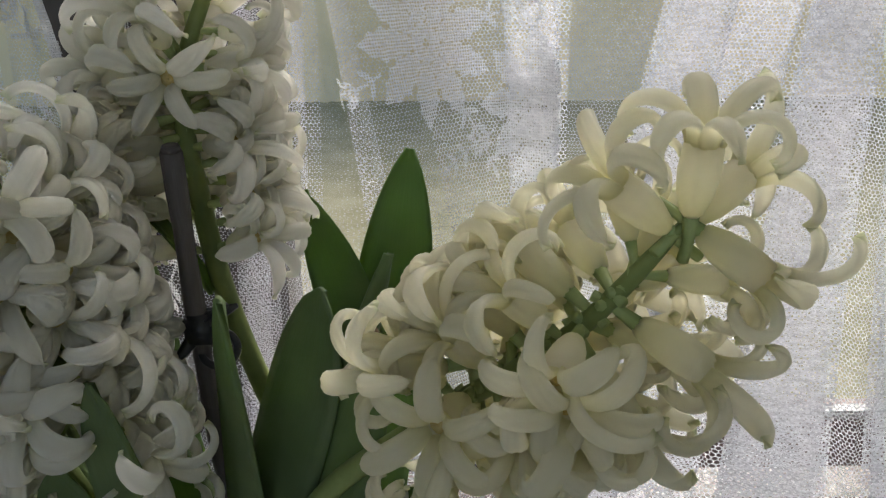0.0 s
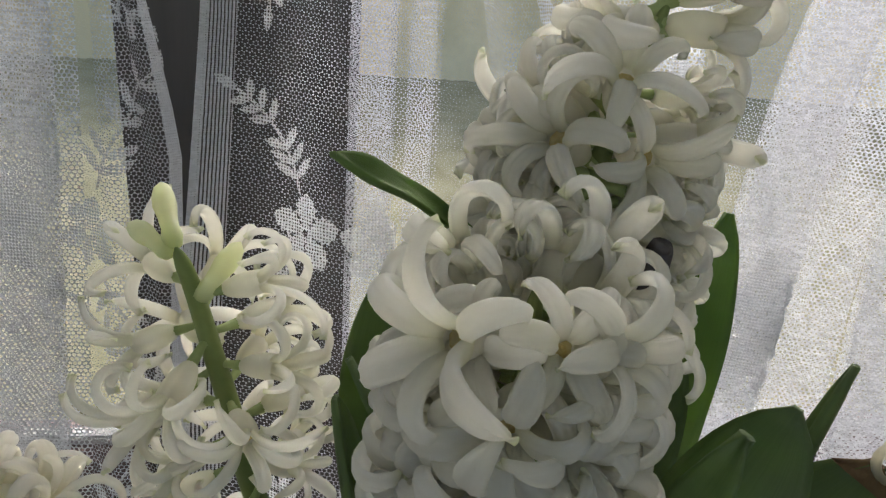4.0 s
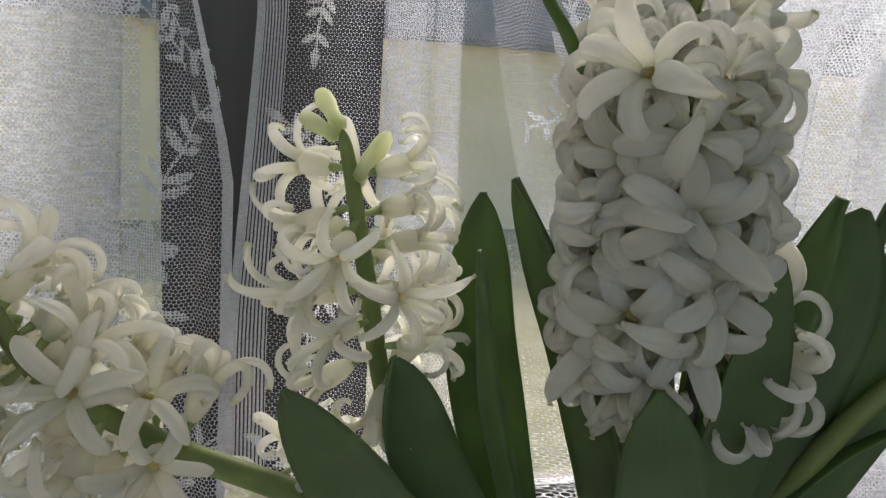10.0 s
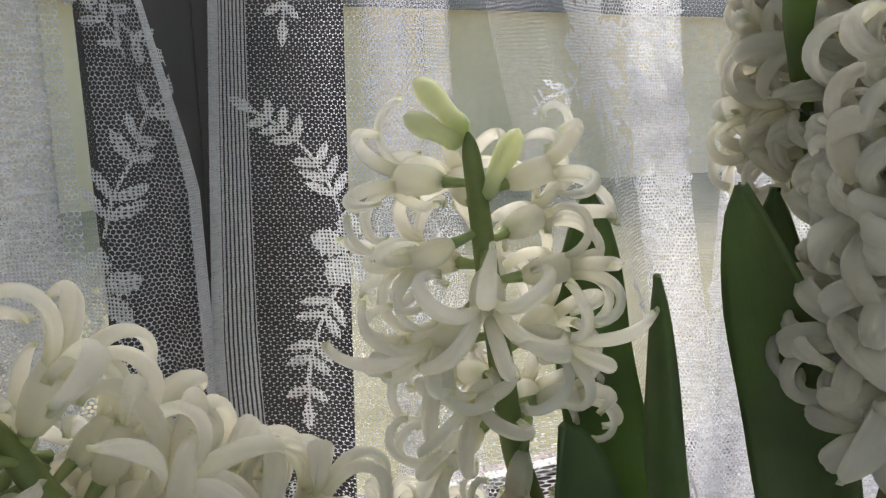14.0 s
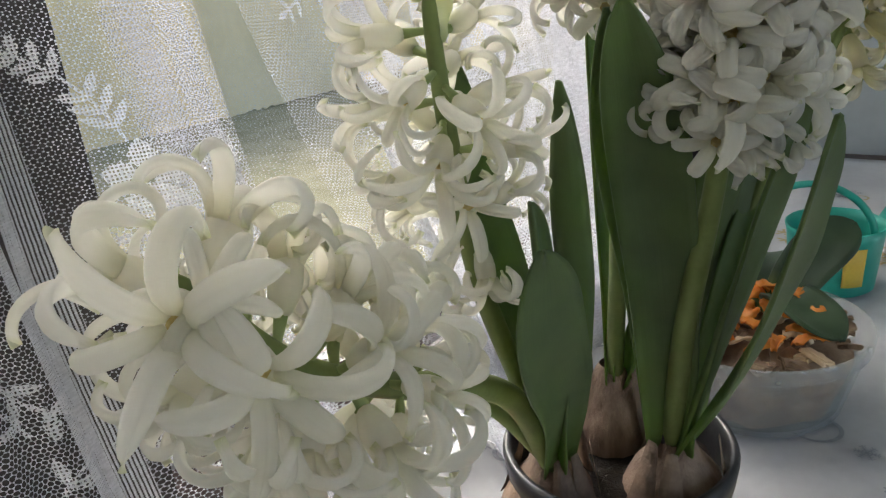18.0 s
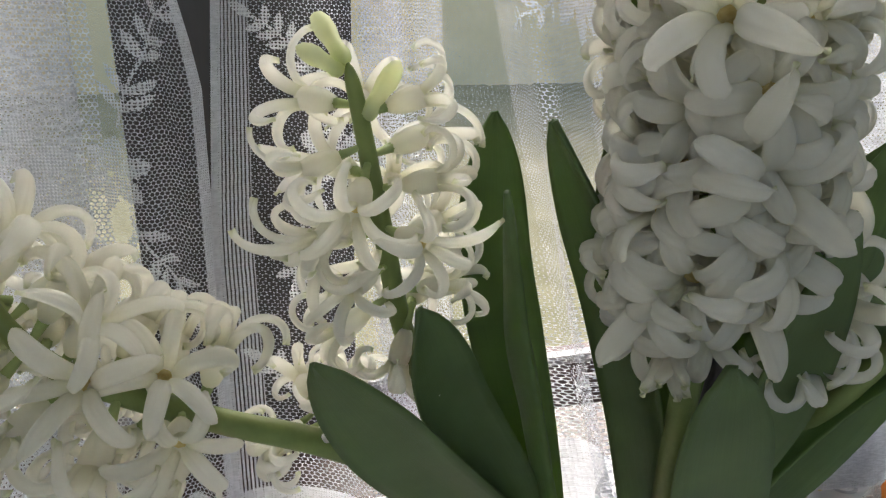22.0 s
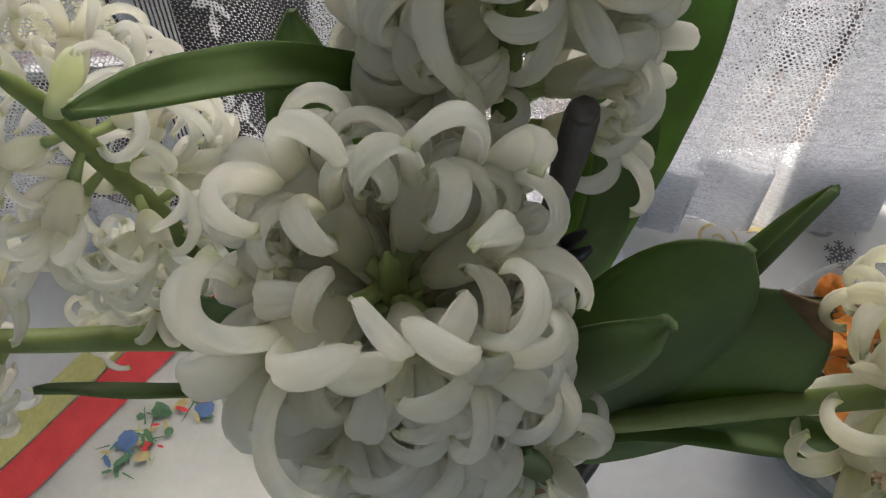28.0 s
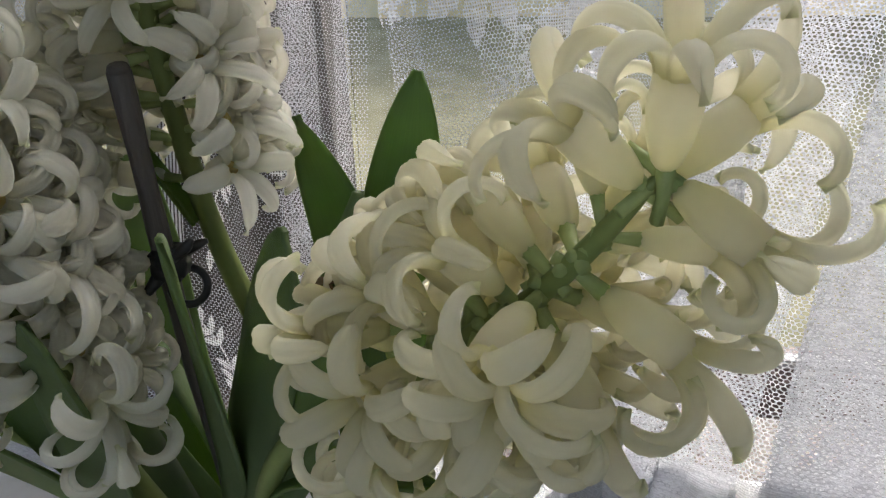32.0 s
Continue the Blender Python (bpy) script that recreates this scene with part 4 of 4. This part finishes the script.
# front bulb: the full upright spike, the spike that leans out, and broad leaves
plant_a = thing("hyacinth", "white hyacinth with full upright and leaning cream spikes in black pot", "hyacinth", (bulb_a.x, bulb_a.y, 0.075), "hyacinths in the pot")
# rear bulb: a tall spike tied to the stake
plant_e = thing("hyacinth", "tall white hyacinth beside the dark stake in the black pot", "hyacinth", (bulb_e.x, bulb_e.y, 0.075), "hyacinths in the pot")
# side bulb: a loose spike with buds, a bent spike and a small one
plant_b = thing("hyacinth", "white hyacinth with loose budded and bent spikes in black pot", "hyacinth", (bulb_b.x, bulb_b.y, 0.075), "hyacinths in the pot")


def settle(plant):
    """Shift a plant's parts, which are laid out in room coordinates, under its foot."""
    for c in plant.children:
        c.matrix_basis = Matrix.Translation(-plant.location) @ c.matrix_basis


bulb(plant_a, bulb_a, 0.0225, 0.05, 1)
bulb(plant_e, bulb_e, 0.0205, 0.056, 2)
bulb(plant_b, bulb_b, 0.0225, 0.05, 3)

A_LINE = [(0.002, 0.302, 0.098), (-0.014, 0.293, 0.16), (-0.025, 0.281, 0.22), (-0.030, 0.275, 0.27), (-0.032, 0.271, 0.312)]
E_LINE = [(0.026, 0.338, 0.104), (0.014, 0.330, 0.18), (-0.002, 0.322, 0.25), (-0.007, 0.319, 0.295), (-0.0065, 0.318, 0.322), (0.005, 0.3255, 0.3525)]
D_LINE = [(0.006, 0.300, 0.098), (0.008, 0.290, 0.16), (0.025, 0.272, 0.222), (0.053, 0.261, 0.256), (0.0814, 0.250, 0.2834), (0.0994, 0.242, 0.3104)]
B_LINE = [(-0.022, 0.347, 0.092), (-0.054, 0.342, 0.15), (-0.080, 0.338, 0.20), (-0.090, 0.337, 0.245), (-0.096, 0.335, 0.275), (-0.0993, 0.333, 0.2885)]
F_LINE = [(-0.026, 0.345, 0.092), (-0.064, 0.337, 0.145), (-0.105, 0.330, 0.177), (-0.140, 0.325, 0.197), (-0.174, 0.320, 0.2217), (-0.1915, 0.3277, 0.2475)]
G_LINE = [(-0.025, 0.349, 0.092), (-0.066, 0.345, 0.14), (-0.098, 0.347, 0.168), (-0.112, 0.345, 0.184)]

spike(plant_a, A_LINE, 0.58, 0.96, 56, KIT, 11, 1.0, 0.005, gap=0.0068, clear=((-0.1, -0.2, 1), 0.9, 0.75), skip=((0.65, -0.76, 0.0), 0.82, 0.93))
spike(plant_a, D_LINE, 0.64, 0.95, 42, KIT_CREAM, 12, 0.92, 0.0038, 8, gap=0.009, clear=((0.0, -1, 0.6), 0.83, 0.30), skip=((0.2, 0.0, -1), 0.9, 0.85))
spike(plant_e, E_LINE, 0.49, 0.90, 54, KIT_SMALL, 13, 1.0, 0.0042, clear=((-0.1, -1, 0.5), 0.85, 0.35), skip=((0.15, -1.0, 0), 0.80, 0.75))
spike(plant_b, B_LINE, 0.46, 0.84, 20, KIT_AIRY, 14, 0.94, 0.0044, 0, gap=0.0115, clear=((0.0, -1, 0.1), 0.74, 0.5), thin_top=0.0)
spike(plant_b, F_LINE, 0.60, 0.95, 26, KIT_BENT, 15, 0.95, 0.0054, 12, clear=((0.35, -1, 0.2), 0.84, 0.72))
for at, way in (((-0.189, 0.324, 0.238), (-0.75, -0.55, 0.35)), ((-0.188, 0.330, 0.240), (-0.6, 0.5, 0.6)), ((-0.184, 0.326, 0.241), (0.5, 0.1, 0.85)), ((-0.186, 0.321, 0.232), (-0.3, -0.9, -0.1))):
    floret(plant_b, at, way, KIT_BENT, random.Random(round(at[0] * 1e4)), 1.05)
spike(plant_b, G_LINE, 0.80, 0.99, 5, KIT_LOOSE, 16, 0.85, 0.003, 20)
rng = random.Random(21)
floret(plant_b, (-0.083, 0.334, 0.212), (-0.3, -0.3, -0.8), KIT_LOOSE, rng, 0.85)
# the foot of the full spike: a bell that hangs shut and two that droop beside the leaf
floret(plant_a, (-0.034, 0.276, 0.244), (-0.5, -0.6, -0.65), KIT, rng, 0.85, "shut")
floret(plant_a, (-0.014, 0.268, 0.250), (0.7, -0.5, -0.25), KIT_LOOSE, rng, 0.9)
floret(plant_a, (-0.012, 0.269, 0.240), (0.45, -0.4, -0.8), KIT_LOOSE, rng, 0.85)
# the open crown of the full spike: bells round the bare stalk tip
for at, way, size in (((-0.0375, 0.269, 0.303), (-0.75, -0.6, 0.35), 0.98), ((-0.028, 0.266, 0.303), (0.5, -0.75, 0.45), 0.85), ((-0.028, 0.276, 0.305), (0.7, 0.4, 0.55), 1.0), ((-0.036, 0.277, 0.305), (-0.6, 0.6, 0.55), 1.0)):
    floret(plant_a, at, way, KIT, rng, size)
# the leaning spike: a bell that hangs out from its foot, and long bells round its tip
for at, way, size in (((0.059, 0.2515, 0.277), (-0.85, -0.35, 0.05), 0.92), ((0.060, 0.258, 0.255), (-0.35, -0.35, -0.8), 1.0), ((0.066, 0.258, 0.262), (0.0, 0.4, -0.9), 1.0)):
    floret(plant_a, at, way, KIT_CREAM, rng, size)
for at, way in (((0.099, 0.241, 0.311), (0.0, -0.15, 1)), ((0.101, 0.242, 0.308), (0.75, -0.25, -0.5)), ((0.100, 0.244, 0.309), (0.75, 0.4, 0.5)), ((0.096, 0.243, 0.308), (-0.7, -0.1, 0.6))):
    floret(plant_a, at, way, KIT_CREAM, rng, 0.9)
for at, way in (((0.006, 0.325, 0.352), (0.9, -0.25, 0.45)), ((0.005, 0.327, 0.353), (0.5, 0.3, 0.85)), ((0.004, 0.324, 0.347), (0.9, -0.3, -0.05)), ((0.002, 0.323, 0.345), (-0.9, -0.3, 0.15))):
    floret(plant_e, at, way, KIT, rng, 1.0)
bud(plant_b, (-0.0995, 0.3335, 0.2880), (-0.30, 0.78, 0.58), 0.0190, 0.0056)
bud(plant_b, (-0.1003, 0.3335, 0.2860), (-0.80, 0.45, 0.42), 0.0135, 0.0052)
bud(plant_b, (-0.0955, 0.3340, 0.2740), (0.50, 0.15, 0.70), 0.0180, 0.0056)
bud(plant_b, (-0.1905, 0.327, 0.246), (-0.2, 0.1, 1), 0.009, 0.0030)
settle_later = (plant_a, plant_e, plant_b)

# leaves: foot, way points, tip
FRONT = (0, -1, 0.1)
SIDE, SKYWARD = (-0.97, -0.2, 0.1), (-0.38, -0.5, 0.6)
strap_leaf(plant_a, [(0.000, 0.302, 0.096), (-0.014, 0.300, 0.165), (-0.034, 0.299, 0.23), (-0.060, 0.2977, 0.2809)], 0.026, SIDE, blunt=0.5)
strap_leaf(plant_a, [(0.000, 0.306, 0.096), (-0.004, 0.312, 0.165), (-0.024, 0.314, 0.23), (-0.036, 0.312, 0.276)], 0.017, (-0.8, -0.5, 0), blunt=0.4)
strap_leaf(plant_a, [(0.004, 0.302, 0.096), (-0.002, 0.294, 0.16), (0.008, 0.287, 0.205), (0.021, 0.285, 0.245), (0.0303, 0.2827, 0.2785)], 0.030, SKYWARD, blunt=0.9, fold=-0.08)
strap_leaf(plant_a, [(0.005, 0.300, 0.096), (0.002, 0.291, 0.16), (0.012, 0.281, 0.20), (0.031, 0.276, 0.24), (0.0427, 0.2723, 0.2727)], 0.032, SKYWARD, blunt=1.0, fold=-0.08, dry=True)
strap_leaf(plant_a, [(0.004, 0.301, 0.096), (-0.001, 0.292, 0.16), (0.003, 0.288, 0.205), (0.0103, 0.2691, 0.2826)], 0.019, (-0.5, -0.6, 0.4), blunt=0.8, fold=-0.12)
strap_leaf(plant_a, [(0.002, 0.299, 0.096), (-0.015, 0.278, 0.17), (-0.012, 0.264, 0.225), (-0.0132, 0.2553, 0.2706)], 0.016, (-0.2, -1, 0.3), blunt=0.5, fold=0.2)
strap_leaf(plant_a, [(0.001, 0.298, 0.096), (-0.018, 0.270, 0.155), (-0.034, 0.253, 0.205), (-0.0448, 0.2443, 0.2467)], 0.021, (-0.3, -1, 0.2), blunt=1.3, fold=0.12)
strap_leaf(plant_a, [(-0.006, 0.318, 0.262), (-0.022, 0.318, 0.287), (-0.040, 0.308, 0.306), (-0.053, 0.296, 0.319), (-0.0641, 0.2836, 0.3281)], 0.0066, (0.72, -0.2, 0.66), LEAF_LIGHT, blunt=0.2, fold=0.3, thick=0.0012, name="narrow_leaf")
strap_leaf(plant_a, [(0.006, 0.299, 0.096), (0.000, 0.285, 0.165), (0.022, 0.275, 0.212), (0.046, 0.262, 0.233), (0.066, 0.252, 0.240)], 0.010, (-0.2, -0.3, 1), LEAF_LIGHT, blunt=0.4)
strap_leaf(plant_e, [(0.027, 0.340, 0.102), (0.035, 0.345, 0.18), (0.042, 0.350, 0.24), (0.0493, 0.3552, 0.293)], 0.026, FRONT, LEAF_LIGHT, blunt=0.4, fold=0.12)
strap_leaf(plant_e, [(0.026, 0.338, 0.102), (0.030, 0.334, 0.19), (0.030, 0.335, 0.243), (0.0178, 0.338, 0.285)], 0.018, (0.2, -1, 0), LEAF_LIGHT, blunt=0.4, fold=0.12)
strap_leaf(plant_e, [(0.028, 0.335, 0.102), (0.026, 0.312, 0.17), (0.032, 0.290, 0.225), (0.0455, 0.290, 0.2848)], 0.014, (-0.8, 0.5, 0.2), blunt=0.4, fold=0.4)
strap_leaf(plant_b, [(-0.020, 0.349, 0.090), (-0.036, 0.350, 0.16), (-0.047, 0.360, 0.22), (-0.0476, 0.3647, 0.268)], 0.026, FRONT, blunt=0.4, fold=0.15)
strap_leaf(plant_b, [(-0.021, 0.345, 0.090), (-0.041, 0.328, 0.16), (-0.055, 0.321, 0.21), (-0.0615, 0.316, 0.2584)], 0.016, (0.9, -0.3, 0.1), blunt=0.3, fold=0.5)
strap_leaf(plant_b, [(-0.024, 0.343, 0.090), (-0.058, 0.321, 0.145), (-0.090, 0.308, 0.187), (-0.1147, 0.2958, 0.2272)], 0.027, (-0.35, -1, -0.15), blunt=0.6, fold=0.1)
strap_leaf(plant_b, [(-0.023, 0.342, 0.090), (-0.052, 0.324, 0.155), (-0.073, 0.319, 0.195), (-0.084, 0.315, 0.228)], 0.022, (0.3, -1, 0.1), blunt=0.6, fold=0.2)
for p in settle_later:
    settle(p)

# ---- stake and clip ----
stake = thing("plant_stake", "dark brown stake stuck in the pot, holding the flower stalk", "plant stake", (-0.001, 0.305, 0.075))
line = curve_points([(0.000, 0.306, 0.068), (-0.002, 0.301, 0.16), (-0.003, 0.2945, 0.245), (-0.0025, 0.2914, 0.3095)], 20)
bm = tube([p - stake.location for p in line], [0.0025 + 0.0002 * math.sin(i * 1.7) for i in range(21)], 9)
part("rod", bm, STAKE, stake)
top = line[-1] - stake.location
part("cut_end", tube([top + Vector((0.00005, -0.0001, 0.0003)), top + Vector((0.0001, -0.0003, 0.0015))], [0.0025, 0.0020], 9), STAKE, stake, "chamfered cut end")
CLIP_SIZE = 0.62
clip = thing("plant_clip", "dark plastic plant clip round the stake and stalk", "plant clip", (-0.0020, 0.2930, 0.2625))
ring = [(0.0075 * math.cos(a) + 0.006, 0.0075 * math.sin(a) * 0.5, -0.008 + 0.006 * math.sin(a)) for a in (2 * math.pi * j / 22 for j in range(23))]
part("ring", tube(ring, 0.0017, 8, False), CLIP, clip)
part("jaw", box(-0.006, -0.006, -0.004, 0.007, 0.006, 0.009, 0.002), CLIP, clip)
part("grip", tube([(0.004, -0.002, 0.006), (0.010, -0.003, 0.011), (0.0125, -0.003, 0.014)], [0.003, 0.0022, 0.001], 7), CLIP, clip)
part("grip", tube([(0.004, 0.003, 0.005), (0.011, 0.005, 0.008), (0.014, 0.006, 0.009)], [0.003, 0.002, 0.001], 7), CLIP, clip)
part("grip", tube([(-0.004, -0.003, -0.003), (-0.009, -0.004, -0.009), (-0.010, -0.004, -0.011)], [0.003, 0.002, 0.001], 7), CLIP, clip)

clip.scale = (CLIP_SIZE, CLIP_SIZE, CLIP_SIZE)

# ---- orchid pot with orange peel ----
OX, OY = 0.209, 0.316
tub = thing("orchid_pot", "clear plastic pot filled with bark chips", "flower pot", (OX, OY, 0.001))
part("body", lathe([(0.0, 0.001), (0.052, 0.0), (0.055, 0.003), (0.066, 0.046), (0.069, 0.047), (0.070, 0.056), (0.068, 0.057), (0.0665, 0.049), (0.064, 0.046), (0.053, 0.005), (0.0, 0.004)], 44), CLEAR, tub)
bm = lathe([(0.050, 0.006), (0.060, 0.034), (0.045, 0.045), (0.02, 0.05), (0.0, 0.05)], 30, 0.03)
for v in bm.verts:
    v.co += Vector((0, 0, 0.005)) * noise.noise(v.co * 70)
part("substrate", bm, BARK, tub)
rng = random.Random(31)
for i in range(70):
    a, r = rng.uniform(0, 6.28), 0.058 * math.sqrt(rng.random())
    s = rng.uniform(0.004, 0.010)
    bm = box(-s, -s * 0.5, -s * 0.22, s, s * 0.5, s * 0.22, s * 0.12)
    for v in bm.verts:
        v.co += Vector((1, 1, 1)) * 0.25 * s * noise.noise(v.co * 160 + Vector((i, 0, 0)))
    c = part("bark_chip", bm, BARK if rng.random() < 0.8 else PEEL_PITH, tub, smooth=False)
    c.matrix_basis = pose(r * math.cos(a), r * math.sin(a), 0.050 + 0.006 * rng.random() - 0.06 * max(0, r - 0.03), rng.uniform(-30, 30), rng.uniform(-30, 30), rng.uniform(0, 360))
for i in range(58):
    a, r = rng.uniform(0, 6.28), 0.052 * math.sqrt(rng.random())
    L, W, cu = rng.uniform(0.010, 0.024), rng.uniform(0.0028, 0.0075), rng.uniform(40, 110)
    rows = []
    for k in range(8):
        f = k / 7 - 0.5
        w = W * (1 - 1.6 * f * f) + 0.0018 * noise.noise(Vector((i * 3.7, k * 0.6, 0)))
        t = radians(cu) * f
        R = L / radians(cu)
        rows.append([(R * math.sin(t), s * w, R * math.cos(t) - R + 0.2 * W * (1 - abs(s)) + 0.0035 * noise.noise(Vector((i * 2.3, k * 0.7, s * 1.5)))) for s in (-1, -0.5, 0, 0.5, 1)])
    p = thing("orange_peel", "curled piece of dried orange peel lying on the bark", "orange peel", (OX, OY, 0.05), "orange peel on the orchid pot")
    part("peel", sheet(rows, thick=-0.0014), PEEL if i % 5 else PEEL_PITH, p)
    p.matrix_basis = pose(OX - 0.010 + 0.9 * r * math.cos(a), OY + 0.008 + 0.9 * r * math.sin(a), 0.056 + 0.004 * rng.random() + 0.0045 * (i % 5), rng.uniform(-25, 25), rng.uniform(-25, 25), rng.uniform(0, 360))
orchid = thing("orchid", "orchid with thick dark green leaves and no flower", "orchid", (OX + 0.02, OY - 0.01, 0.055))
strap_leaf(orchid, [(0.0, 0.0, -0.002), (-0.014, -0.006, 0.020), (-0.032, -0.024, 0.020), (-0.046, -0.044, 0.012)], 0.032, (-0.2, -0.1, 1), ORCHID, fold=0.18, thick=0.003, blunt=0.9)
strap_leaf(orchid, [(0.004, 0.0, 0.0), (0.016, -0.008, 0.022), (0.032, -0.02, 0.04), (0.052, -0.034, 0.052)], 0.036, (-1, 0.1, 0.5), ORCHID, fold=0.15, thick=0.003, blunt=0.8)
strap_leaf(orchid, [(0.004, 0.004, 0.0), (0.03, 0.016, 0.016), (0.06, 0.024, 0.018), (0.085, 0.026, 0.008)], 0.034, (0, 0, 1), ORCHID, fold=0.18, thick=0.003, blunt=0.9)
stick = thing("wooden_stick", "thin red-brown stick stuck upright in the bark", "stick", (OX + 0.034, OY + 0.018, 0.05))
part("rod", tube([(0, 0, -0.02), (0.001, 0.001, 0.05), (-0.002, 0.002, 0.105)], 0.0026, 9), TWIG, stick)

# ---- teal watering can against the wall ----
can = thing("watering_can", "teal plastic watering can with a thin loop handle and yellow sticker", "watering can", (0.415, 0.300, 0.001))
bm = lathe([(0.0, 0.0), (0.030, 0.0), (0.034, 0.003), (0.038, 0.05), (0.040, 0.058), (0.0385, 0.059), (0.036, 0.05), (0.032, 0.006), (0.0, 0.005)], 36)
part("body", bm, TEAL, can)
hoop = [(-0.012, 0.016 + 0.047 * math.cos(a), 0.050 + 0.044 * math.sin(a)) for a in (math.pi * (-0.2 + 1.32 * j / 30) for j in range(31))]
part("handle", tube(hoop, 0.0030, 10), TEAL, can, "round loop handle")
part("spout", tube([(0.03, -0.015, 0.02), (0.055, -0.03, 0.04), (0.07, -0.04, 0.062)], [0.009, 0.007, 0.005], 12), TEAL, can)
rows = [[((0.0352 + 0.06 * z) * math.cos(a), (0.0352 + 0.06 * z) * math.sin(a), z) for a in np.linspace(radians(200), radians(228), 6)] for z in (0.012, 0.028, 0.046)]
part("sticker", sheet(rows, thick=0.0004), LABEL, can, "yellow sticker")
